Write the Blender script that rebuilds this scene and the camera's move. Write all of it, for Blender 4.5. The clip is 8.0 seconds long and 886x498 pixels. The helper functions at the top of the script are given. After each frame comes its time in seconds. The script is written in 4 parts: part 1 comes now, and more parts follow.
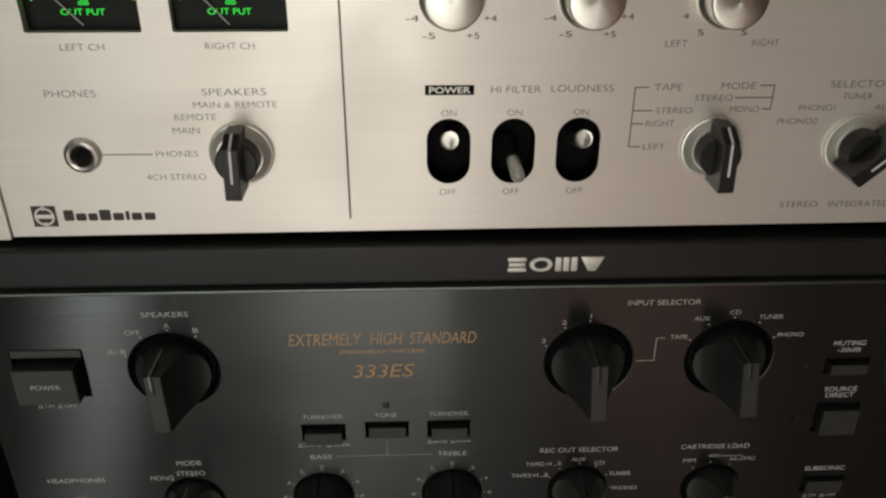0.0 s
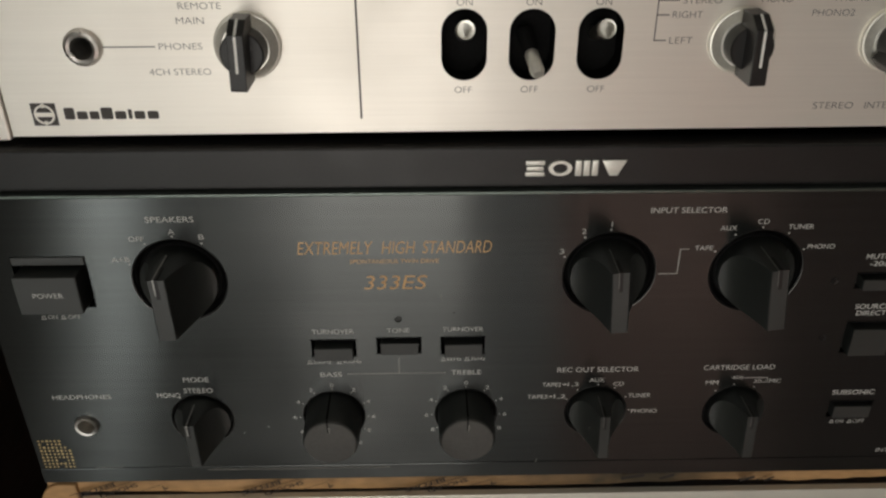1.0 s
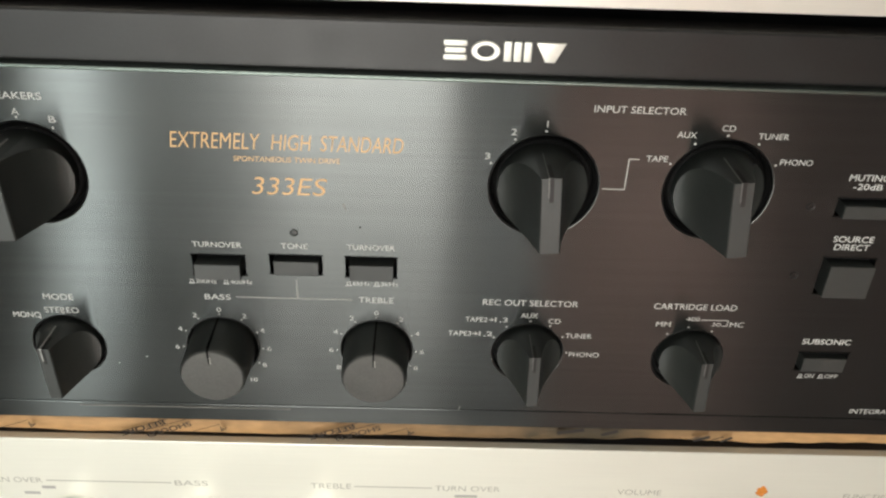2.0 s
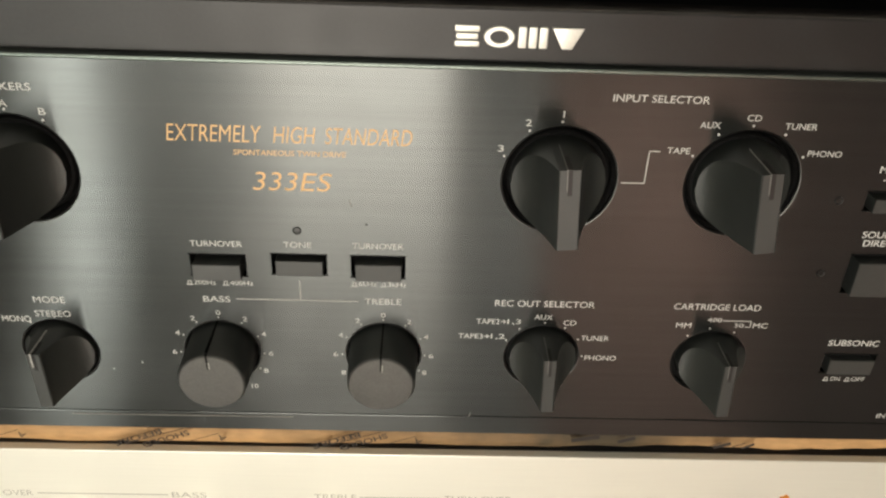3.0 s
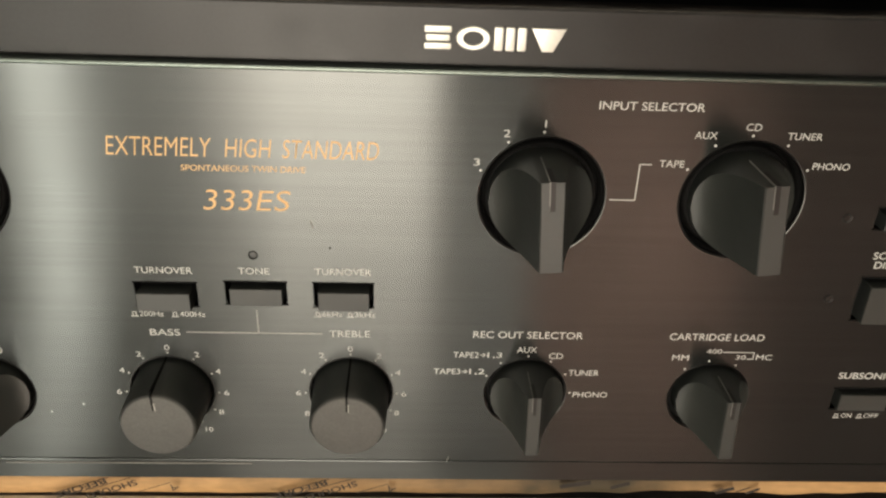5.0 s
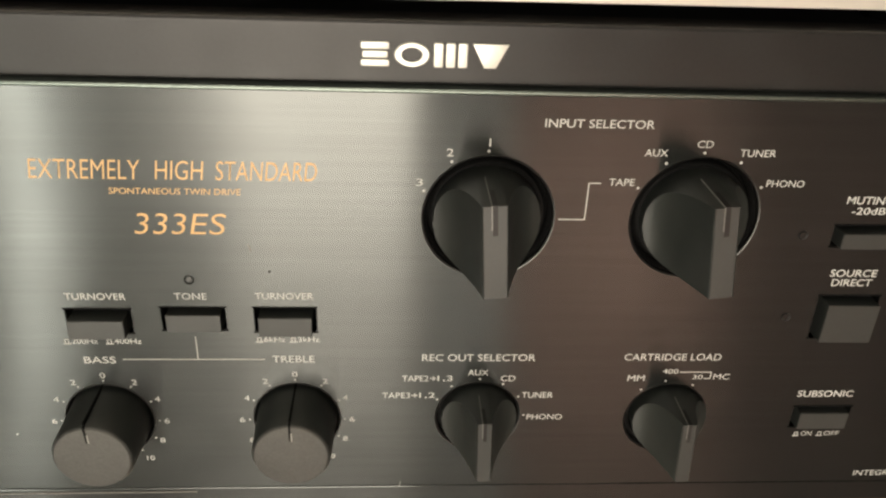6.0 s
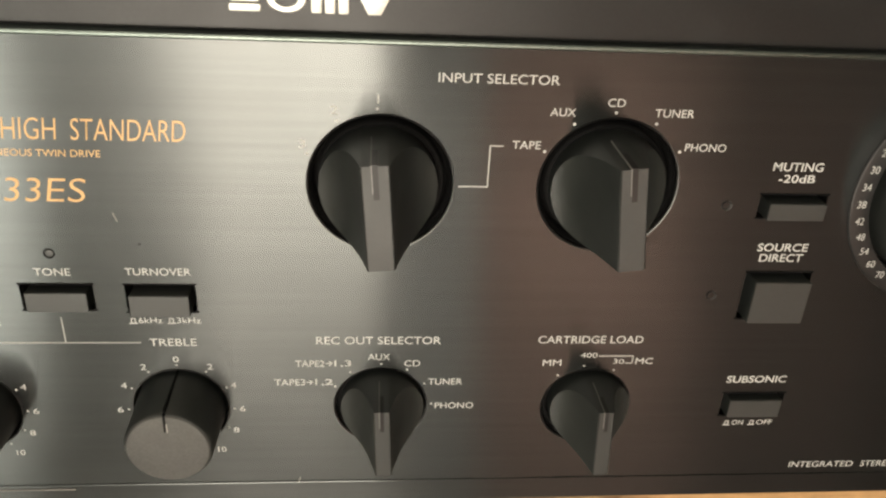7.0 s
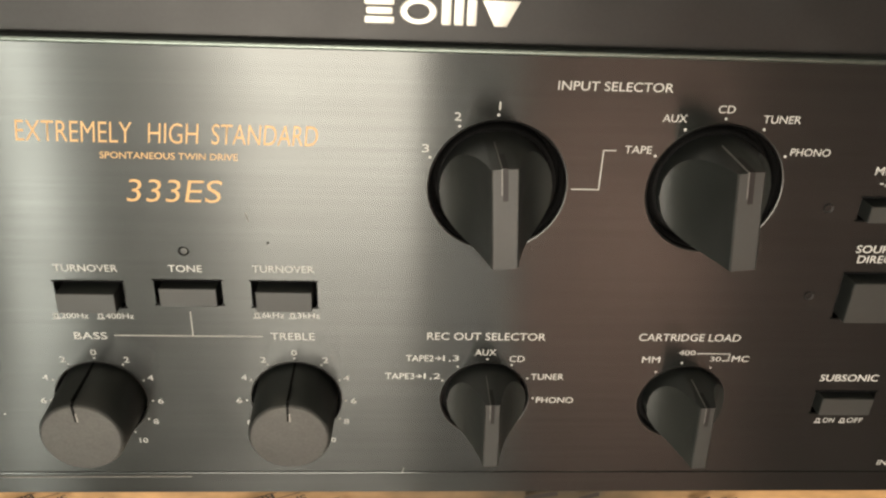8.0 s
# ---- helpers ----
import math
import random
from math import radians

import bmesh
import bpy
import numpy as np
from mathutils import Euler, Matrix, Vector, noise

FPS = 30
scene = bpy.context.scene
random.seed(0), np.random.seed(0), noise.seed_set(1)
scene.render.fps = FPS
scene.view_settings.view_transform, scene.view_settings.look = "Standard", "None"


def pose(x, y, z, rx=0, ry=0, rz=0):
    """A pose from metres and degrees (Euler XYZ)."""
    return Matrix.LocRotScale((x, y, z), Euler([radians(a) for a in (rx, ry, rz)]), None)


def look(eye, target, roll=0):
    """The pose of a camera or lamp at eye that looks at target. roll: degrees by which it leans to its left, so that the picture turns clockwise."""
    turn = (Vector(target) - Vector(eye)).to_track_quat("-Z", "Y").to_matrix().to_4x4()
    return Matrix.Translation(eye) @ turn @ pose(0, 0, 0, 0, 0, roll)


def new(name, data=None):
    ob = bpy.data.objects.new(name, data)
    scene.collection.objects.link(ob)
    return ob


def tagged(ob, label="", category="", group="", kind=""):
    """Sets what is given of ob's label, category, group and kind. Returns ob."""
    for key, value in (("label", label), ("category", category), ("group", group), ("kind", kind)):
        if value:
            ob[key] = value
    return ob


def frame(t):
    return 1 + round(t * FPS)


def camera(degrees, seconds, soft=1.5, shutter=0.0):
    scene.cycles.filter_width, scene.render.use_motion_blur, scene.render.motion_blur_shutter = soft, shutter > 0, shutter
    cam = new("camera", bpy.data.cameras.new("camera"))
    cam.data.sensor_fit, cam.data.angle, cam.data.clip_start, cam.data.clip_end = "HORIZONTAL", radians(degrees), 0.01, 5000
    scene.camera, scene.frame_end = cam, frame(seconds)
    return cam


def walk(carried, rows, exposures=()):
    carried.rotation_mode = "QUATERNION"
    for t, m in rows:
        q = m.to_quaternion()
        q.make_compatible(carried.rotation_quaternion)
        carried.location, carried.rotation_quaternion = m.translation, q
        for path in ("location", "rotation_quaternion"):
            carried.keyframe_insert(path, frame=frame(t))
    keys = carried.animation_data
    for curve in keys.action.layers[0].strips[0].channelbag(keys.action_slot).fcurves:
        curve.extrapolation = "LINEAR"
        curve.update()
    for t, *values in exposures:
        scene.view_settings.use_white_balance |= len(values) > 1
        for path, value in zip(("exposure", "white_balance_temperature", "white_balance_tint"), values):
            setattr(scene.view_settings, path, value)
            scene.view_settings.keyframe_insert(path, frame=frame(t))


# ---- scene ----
cam = camera(57.5, 8.0, soft=2.4, shutter=0.04)
ROWS = [
    (0.0, 0.1814, -0.2719, 0.2994, 62.44, -0.19, -2.13),
    (0.5, 0.1730, -0.2804, 0.2816, 62.38, -0.66, -1.13),
    (1.0, 0.1811, -0.2741, 0.2683, 60.98, 0.06, -1.17),
    (1.5, 0.1905, -0.2639, 0.2581, 59.43, -0.33, -1.19),
    (2.0, 0.2128, -0.2417, 0.2232, 59.12, -2.10, -0.39),
    (2.2, 0.2096, -0.2389, 0.2255, 60.05, -2.47, -0.08),
    (3.3, 0.2081, -0.2222, 0.2045, 59.68, -1.62, -0.91),
    (3.5, 0.2038, -0.2120, 0.2003, 60.36, -1.36, -0.96),
    (4.0, 0.2073, -0.2114, 0.2070, 61.37, -1.59, -1.71),
    (4.5, 0.2089, -0.2119, 0.2029, 62.11, -2.10, -1.68),
    (4.7, 0.2107, -0.2133, 0.1966, 62.76, -2.05, -1.53),
    (5.8, 0.2246, -0.2065, 0.1994, 62.41, -1.89, -2.47),
    (6.0, 0.2260, -0.2021, 0.2004, 62.32, -2.06, -2.91),
    (6.5, 0.2380, -0.1949, 0.1924, 62.41, -2.49, -3.62),
    (7.0, 0.2505, -0.1885, 0.1849, 62.36, -2.75, -4.18),
    (7.5, 0.2389, -0.1956, 0.1903, 62.71, -2.51, -3.55),
    (8.0, 0.2264, -0.1969, 0.1872, 62.68, -2.17, -2.43),
]
EXPOSURES = [(0.0, -1.56, 6500, 10), (0.8, -1.48, 6500, 10), (1.5, -0.55, 6300, 9), (2.0, 0.05, 6300, 7), (2.2, 0.05, 6400, 8), (3.3, 0.07, 7000, 9), (4.7, 0.08, 7200, 10),
             (6.0, 0.22, 7250, 10), (7.0, 0.32, 7200, 10), (7.5, 0.38, 7200, 10), (8.0, 0.3, 7200, 10)]
walk(cam, [(t, pose(x, y, z, rx, ry, rz)) for t, x, y, z, rx, ry, rz in ROWS], EXPOSURES)

# ---- world and light ----
DAYLIGHT = 31.0    # watts for each square metre of window
world = bpy.data.worlds.new("world")
scene.world = world
world.use_nodes = True
wn = world.node_tree.nodes
sky = wn.new("ShaderNodeTexSky")
sky.sky_type, sky.sun_disc = "NISHITA", False
sky.sun_elevation, sky.sun_rotation = radians(40), radians(150)
wn["Background"].inputs["Strength"].default_value = 0.08
world.node_tree.links.new(sky.outputs[0], wn["Background"].inputs["Color"])

ROOM = dict(x0=-1.6, x1=1.7, y0=-1.6, y1=0.75, z0=-1.75, z1=1.05)
# x from, x to, sill and head of the unseen windows behind the camera, placed to suit the reflections
WINDOWS = [(-0.73, -0.545, -1.00, 0.6), (-0.52, 0.285, -0.66, 0.7), (0.305, 0.495, -0.95, -0.30), (0.515, 1.02, -0.95, -0.30), (1.04, 1.56, -0.95, -0.30)]
# x from, x to (at the top and at the foot), top, foot and cloth of unseen drapes added over them to tone the
# reflections
DRAPES = [(-0.54, -0.36, -0.06, 0.76, -0.75, "grey"), (0.285, 0.503, 0.503, -0.24, -1.00, "net"), (0.506, 1.03, 1.03, -0.24, -1.00, "salmon"), (1.033, 1.60, 1.60, -0.24, -1.00, "salmon")]


def daylight(x0, x1, sill, head, colour, strength=1.0):
    data = bpy.data.lights.new("window_daylight", "AREA")
    data.shape, data.color = "RECTANGLE", colour
    data.size, data.size_y = x1 - x0, head - sill
    data.energy = DAYLIGHT * strength * data.size * data.size_y
    ob = new("window_daylight", data)
    cx, cz = (x0 + x1) / 2, (sill + head) / 2
    ob.matrix_world = look((cx, ROOM["y0"] - 0.09, cz), (cx, 0, cz))
    return ob


# the last three openings and lamps are added fill for dim and pinkish reflections
for opening, tint, power in zip(WINDOWS, ((0.98, 1.0, 0.95), (1.0, 0.94, 0.865), (0.95, 0.96, 1.0), (1.0, 0.95, 0.9), (1.0, 0.95, 0.9)), (1.12, 1.05, 0.68, 0.78, 0.12)):
    daylight(*opening, tint, power)



# ---- materials ----
def material(name, colour, rough=0.5, metal=0.0, spread=0.08, scale=200.0, bump=0.0, bump_scale=None, stretch=(1, 1, 1),
             rough_spread=0.05, stain=0.0, stain_scale=20.0, stain_colour=None, specular=0.5, glow=0.0, detail=4):
    """A surface with grain (fine noise), stains (coarse noise) and relief, all in metres."""
    m = bpy.data.materials.new(name)
    m.use_nodes = True
    nt = m.node_tree
    b = nt.nodes["Principled BSDF"]
    b.inputs["Roughness"].default_value, b.inputs["Metallic"].default_value = rough, metal
    b.inputs["Specular IOR Level"].default_value = specular
    geo = nt.nodes.new("ShaderNodeTexCoord")
    mp = nt.nodes.new("ShaderNodeMapping")
    mp.inputs["Scale"].default_value = stretch
    nt.links.new(geo.outputs["Object"], mp.inputs["Vector"])
    fine = nt.nodes.new("ShaderNodeTexNoise")
    fine.inputs["Scale"].default_value, fine.inputs["Detail"].default_value = scale, detail
    nt.links.new(mp.outputs[0], fine.inputs["Vector"])
    coarse = nt.nodes.new("ShaderNodeTexNoise")
    coarse.inputs["Scale"].default_value, coarse.inputs["Detail"].default_value = stain_scale, 5
    nt.links.new(geo.outputs["Object"], coarse.inputs["Vector"])
    ramp = nt.nodes.new("ShaderNodeMapRange")
    ramp.inputs["From Min"].default_value, ramp.inputs["From Max"].default_value = 0.3, 0.7
    ramp.inputs["To Min"].default_value, ramp.inputs["To Max"].default_value = 1 - spread, 1 + spread
    nt.links.new(fine.outputs["Fac"], ramp.inputs["Value"])
    mul = nt.nodes.new("ShaderNodeMix")
    mul.data_type, mul.blend_type = "RGBA", "MULTIPLY"
    mul.inputs["Factor"].default_value = 1.0
    mul.inputs["A"].default_value = (*colour, 1)
    nt.links.new(ramp.outputs[0], mul.inputs["B"])
    out = mul.outputs["Result"]
    if stain:
        mask = nt.nodes.new("ShaderNodeMapRange")
        mask.inputs["From Min"].default_value, mask.inputs["From Max"].default_value = 0.52, 0.75
        mask.inputs["To Max"].default_value = stain
        nt.links.new(coarse.outputs["Fac"], mask.inputs["Value"])
        mix = nt.nodes.new("ShaderNodeMix")
        mix.data_type = "RGBA"
        nt.links.new(mask.outputs[0], mix.inputs["Factor"])
        nt.links.new(out, mix.inputs["A"])
        mix.inputs["B"].default_value = (*(stain_colour or [c * 0.6 for c in colour]), 1)
        out = mix.outputs["Result"]
    nt.links.new(out, b.inputs["Base Color"])
    rr = nt.nodes.new("ShaderNodeMapRange")
    rr.inputs["From Min"].default_value, rr.inputs["From Max"].default_value = 0.3, 0.7
    rr.inputs["To Min"].default_value, rr.inputs["To Max"].default_value = max(rough - rough_spread, 0.02), rough + rough_spread
    nt.links.new(coarse.outputs["Fac"], rr.inputs["Value"])
    nt.links.new(rr.outputs[0], b.inputs["Roughness"])
    if bump:
        bn = nt.nodes.new("ShaderNodeBump")
        bn.inputs["Strength"].default_value, bn.inputs["Distance"].default_value = bump, 0.0005
        src = fine
        if bump_scale:
            src = nt.nodes.new("ShaderNodeTexNoise")
            src.inputs["Scale"].default_value = bump_scale
            nt.links.new(mp.outputs[0], src.inputs["Vector"])
        nt.links.new(src.outputs["Fac"], bn.inputs["Height"])
        nt.links.new(bn.outputs[0], b.inputs["Normal"])
    if glow:
        b.inputs["Emission Color"].default_value = (*colour, 1)
        b.inputs["Emission Strength"].default_value = glow
    return m


def brushed(m, amount, axis="X"):
    """Hairline finish: the gloss spreads across the hairlines."""
    nt = m.node_tree
    t = nt.nodes.new("ShaderNodeTangent")
    t.direction_type, t.axis = "RADIAL", axis
    b = nt.nodes["Principled BSDF"]
    b.inputs["Anisotropic"].default_value = amount
    nt.links.new(t.outputs[0], b.inputs["Tangent"])
    return m


HAIR = (0.015, 1, 1)
BLACK_ALU = brushed(material("black_brushed_aluminium", (0.083, 0.088, 0.087), 0.226, 0.9, 0.055, 520, detail=1, stretch=HAIR, rough_spread=0.025, stain=0.2, stain_scale=22, stain_colour=(0.102, 0.102, 0.098)), 1.0, "X")
BLACK_TRIM = material("black_painted_metal", (0.016, 0.0155, 0.015), 0.36, 0.0, 0.1, 900, stain=0.2, stain_scale=50, stain_colour=(0.028, 0.027, 0.026), specular=0.37)
BLACK_KNOB = material("black_satin_plastic", (0.017, 0.020, 0.018), 0.48, 0.0, 0.12, 1500, bump=0.05, stain=0.3, stain_scale=90, stain_colour=(0.03, 0.031, 0.029), specular=0.9)
KNOB_SIDE = material("black_smooth_plastic", (0.016, 0.019, 0.0175), 0.40, 0.0, 0.12, 1500, stain=0.3, stain_scale=90, stain_colour=(0.02, 0.022, 0.02), specular=0.9)
BLACK_FLAT = material("black_matt_plastic", (0.008, 0.008, 0.008), 0.8, 0.0, 0.2, 900, specular=0.05)
STEEL_LID = material("black_sheet_steel", (0.02, 0.021, 0.023), 0.62, 0.0, 0.2, 700, bump=0.1, stain=0.5, stain_colour=(0.07, 0.066, 0.06))
CHAMPAGNE = brushed(material("champagne_brushed_aluminium", (0.90, 0.855, 0.78), 0.44, 0.5, 0.02, 1500, stretch=HAIR, rough_spread=0.05, stain=0.12, stain_scale=26, stain_colour=(0.70, 0.65, 0.56)), 0.6)
CREAM = brushed(material("cream_anodised_aluminium", (0.80, 0.79, 0.70), 0.40, 0.35, 0.02, 1500, stretch=HAIR, stain=0.12, stain_scale=18, stain_colour=(0.72, 0.70, 0.58)), 0.5)
SKIRT = brushed(material("satin_turned_aluminium", (0.88, 0.87, 0.79), 0.36, 0.68, 0.05, 900, rough_spread=0.05), 0.6, "Y")
SILVER = brushed(material("turned_aluminium", (0.74, 0.73, 0.66), 0.32, 1.0, 0.05, 900, rough_spread=0.05), 0.75, "Y")
CHROME = material("worn_chrome", (0.72, 0.70, 0.66), 0.36, 1.0, 0.06, 800, rough_spread=0.1, stain=0.4, stain_scale=200)
WHITE_PAINT = material("white_paint", (0.85, 0.85, 0.8), 0.5, 0.0, 0.04, 900)
WHITE_INK = material("white_ink", (0.54, 0.54, 0.51), 0.6, 0.0, 0.12, 2500)
GREY_INK = material("grey_ink", (0.42, 0.41, 0.38), 0.6, 0.0, 0.2, 2500)
GOLD_INK = material("gold_ink", (0.60, 0.365, 0.155), 0.45, 0.2, 0.12, 2500)
FADED_INK = material("faded_grey_ink", (0.40, 0.39, 0.33), 0.6, 0.0, 0.25, 2500)
DARK_INK = material("dark_ink", (0.055, 0.048, 0.042), 0.6, 0.0, 0.2, 2500)
PALE_SILVER = material("pale_silver_badge", (0.86, 0.85, 0.78), 0.4, 0.35, 0.04, 900)
GOLD = material("gold_foil", (0.62, 0.47, 0.22), 0.4, 0.5, 0.3, 900, stain=0.6, stain_scale=300, stain_colour=(0.2, 0.16, 0.09))
GREEN_LIGHT = material("green_meter_light", (0.015, 0.80, 0.05), 0.5, 0.0, 0.05, 900, glow=2.6)
METER_FACE = material("meter_face", (0.004, 0.008, 0.005), 0.5, 0.0, 0.2, 500, specular=0.2)
CARTON = material("brown_carton", (0.46, 0.27, 0.115), 0.7, 0.0, 0.14, 500, bump=0.4, stretch=(0.3, 1, 1), stain=0.75, stain_scale=38, stain_colour=(0.24, 0.15, 0.07))
wet = CARTON.node_tree
place, axis = wet.nodes.new("ShaderNodeTexCoord"), wet.nodes.new("ShaderNodeSeparateXYZ")
wet.links.new(place.outputs["Object"], axis.inputs[0])
blotch = wet.nodes.new("ShaderNodeTexNoise")
blotch.inputs["Scale"].default_value, blotch.inputs["Detail"].default_value = 28, 5
wet.links.new(place.outputs["Object"], blotch.inputs["Vector"])
grow, fade, both, mixed = (wet.nodes.new(k) for k in ("ShaderNodeMapRange", "ShaderNodeMapRange", "ShaderNodeMath", "ShaderNodeMix"))
for node, lo, hi in ((grow, -0.08, 0.01), (fade, 0.12, 0.075)):
    node.inputs["From Min"].default_value, node.inputs["From Max"].default_value = lo, hi
    wet.links.new(axis.outputs["X"], node.inputs["Value"])
both.operation = "MULTIPLY"
wet.links.new(grow.outputs[0], both.inputs[0])
wet.links.new(fade.outputs[0], both.inputs[1])
soak = wet.nodes.new("ShaderNodeMath")
soak.operation, soak.use_clamp = "MULTIPLY", True
wet.links.new(both.outputs[0], soak.inputs[0])
spread = wet.nodes.new("ShaderNodeMapRange")
spread.inputs["From Min"].default_value, spread.inputs["From Max"].default_value = 0.25, 0.6
spread.inputs["To Min"].default_value, spread.inputs["To Max"].default_value = 0.35, 1.0
wet.links.new(blotch.outputs["Fac"], spread.inputs["Value"])
wet.links.new(spread.outputs[0], soak.inputs[1])
mixed.data_type = "RGBA"
shade_in = wet.nodes["Principled BSDF"].inputs["Base Color"]
wet.links.new(shade_in.links[0].from_socket, mixed.inputs["A"])
mixed.inputs["B"].default_value = (0.055, 0.040, 0.020, 1)
wet.links.new(soak.outputs[0], mixed.inputs["Factor"])
wet.links.new(mixed.outputs["Result"], shade_in)
ORANGE = material("orange_paint", (0.62, 0.22, 0.03), 0.5, 0.0, 0.2, 900)
DARK_WOOD = material("dark_stained_wood", (0.035, 0.022, 0.015), 0.5, 0.0, 0.4, 60, bump=0.2, stretch=(1, 1, 8), stain=0.4)
WALNUT = material("walnut_veneer", (0.12, 0.06, 0.03), 0.45, 0.0, 0.3, 80, stretch=(6, 1, 1), bump=0.15, stain=0.4)
WALL = material("painted_wall", (0.72, 0.71, 0.66), 0.85, 0.0, 0.06, 30, bump=0.1, stain=0.3, stain_scale=2)
# side walls are unseen; coloured dark so knob flanks and panel ends mirror little
DARK_WALL = material("dimming_brown_wall", (0.13, 0.10, 0.085), 0.8, 0.0, 0.1, 30, bump=0.1, stain=0.3, stain_scale=2)


def cloth(name, colour, through_colour, share):
    """Thin cloth that lets part of the light behind it through."""
    m = material(name, colour, 0.9, 0.0, 0.1, 400, stretch=(1, 1, 0.1))
    nt = m.node_tree
    veil, sheet = nt.nodes.new("ShaderNodeBsdfTranslucent"), nt.nodes.new("ShaderNodeMixShader")
    veil.inputs["Color"].default_value = (*through_colour, 1)
    sheet.inputs[0].default_value = share
    nt.links.new(nt.nodes["Principled BSDF"].outputs[0], sheet.inputs[1])
    nt.links.new(veil.outputs[0], sheet.inputs[2])
    nt.links.new(sheet.outputs[0], nt.nodes["Material Output"].inputs["Surface"])
    return m


CURTAIN = cloth("thin_salmon_cloth", (0.56, 0.40, 0.36), (0.60, 0.41, 0.36), 0.6)
GREY_CLOTH = cloth("grey_cloth", (0.45, 0.46, 0.46), (0.60, 0.62, 0.62), 0.5)
NET_CLOTH = cloth("cream_net", (0.68, 0.67, 0.63), (0.82, 0.80, 0.77), 0.8)
FLOOR = material("grey_floor_tile", (0.42, 0.41, 0.38), 0.45, 0.0, 0.12, 20, stain=0.4, stain_scale=3)
GROUT = material("floor_grout", (0.16, 0.15, 0.13), 0.9, 0.0, 0.2, 80)
CEILING = material("ceiling_paint", (0.62, 0.60, 0.56), 0.9, 0.0, 0.04, 10, stain=0.2, stain_scale=2)


# ---- mesh helpers ----
def link(name, bm, mat, parent=None, label="", smooth=None):
    bmesh.ops.recalc_face_normals(bm, faces=bm.faces)
    me = bpy.data.meshes.new(name)
    bm.to_mesh(me)
    bm.free()
    if smooth is not None:
        for f in me.polygons:
            f.use_smooth = True
        me.set_sharp_from_angle(angle=radians(smooth))
    me.materials.append(mat)
    ob = new(name, me)
    if parent:
        ob.parent = parent
    return tagged(ob, label)


def part(name, bm, mat, parent, label="", smooth=None):
    return link(name, bm, mat, parent, label, smooth)


def thing(name, x, y, z, label, category, group="", kind=""):
    ob = new(name)
    ob.location = (x, y, z)
    ob.empty_display_size = 0.02
    return tagged(ob, label, category, group, kind)


def box(x0, x1, y0, y1, z0, z1, bevel=0.0, segs=2):
    bm = bmesh.new()
    bmesh.ops.create_cube(bm, size=1, matrix=Matrix.Translation(((x0 + x1) / 2, (y0 + y1) / 2, (z0 + z1) / 2)) @ Matrix.Diagonal((x1 - x0, y1 - y0, z1 - z0, 1)))
    if bevel:
        bmesh.ops.bevel(bm, geom=list(bm.edges), offset=bevel, segments=segs, affect="EDGES", profile=0.5)
    return bm


def merge(*parts):
    bm = parts[0]
    for other in parts[1:]:
        me = bpy.data.meshes.new("tmp")
        other.to_mesh(me)
        other.free()
        bm.from_mesh(me)
        bpy.data.meshes.remove(me)
    return bm


def moved(bm, m):
    bmesh.ops.transform(bm, matrix=m, verts=bm.verts)
    return bm


def lathe(profile, n=48, x=0.0, z=0.0):
    """Turned round the y axis through (x, z): profile of (radius, y), from back to front."""
    bm = bmesh.new()
    rings = []
    for r, y in profile:
        if r < 1e-6:
            rings.append([bm.verts.new((x, y, z))])
        else:
            rings.append([bm.verts.new((x + r * math.cos(2 * math.pi * k / n), y, z + r * math.sin(2 * math.pi * k / n))) for k in range(n)])
    for a, b in zip(rings, rings[1:]):
        for k in range(n):
            p, q = k, (k + 1) % n
            if len(a) == 1:
                bm.faces.new((a[0], b[p], b[q]))
            elif len(b) == 1:
                bm.faces.new((a[p], a[q], b[0]))
            else:
                bm.faces.new((a[p], a[q], b[q], b[p]))
    return bm


def slab(outline, y0, y1, bevel=0.0):
    """An outline of (x, z) drawn out from y0 (back) to y1 (front)."""
    bm = bmesh.new()
    front = bm.faces.new([bm.verts.new((x, y1, z)) for x, z in outline])
    made = bmesh.ops.extrude_face_region(bm, geom=[front])
    bmesh.ops.translate(bm, verts=[v for v in made["geom"] if isinstance(v, bmesh.types.BMVert)], vec=(0, y0 - y1, 0))
    if bevel:
        edges = [e for e in bm.edges if all(abs(v.co.y - y1) < 1e-7 for v in e.verts)]
        bmesh.ops.bevel(bm, geom=edges, offset=bevel, segments=2, affect="EDGES", profile=0.5)
    return bm


def rounded(x0, x1, z0, z1, r, n=8):
    pts = []
    for cx, cz, a0 in ((x1 - r, z1 - r, 0), (x0 + r, z1 - r, 90), (x0 + r, z0 + r, 180), (x1 - r, z0 + r, 270)):
        for k in range(n + 1):
            a = radians(a0 + 90 * k / n)
            pts.append((cx + r * math.cos(a), cz + r * math.sin(a)))
    return pts


def circle(x, z, r, n=48):
    return [(x + r * math.cos(2 * math.pi * k / n), z + r * math.sin(2 * math.pi * k / n)) for k in range(n)]


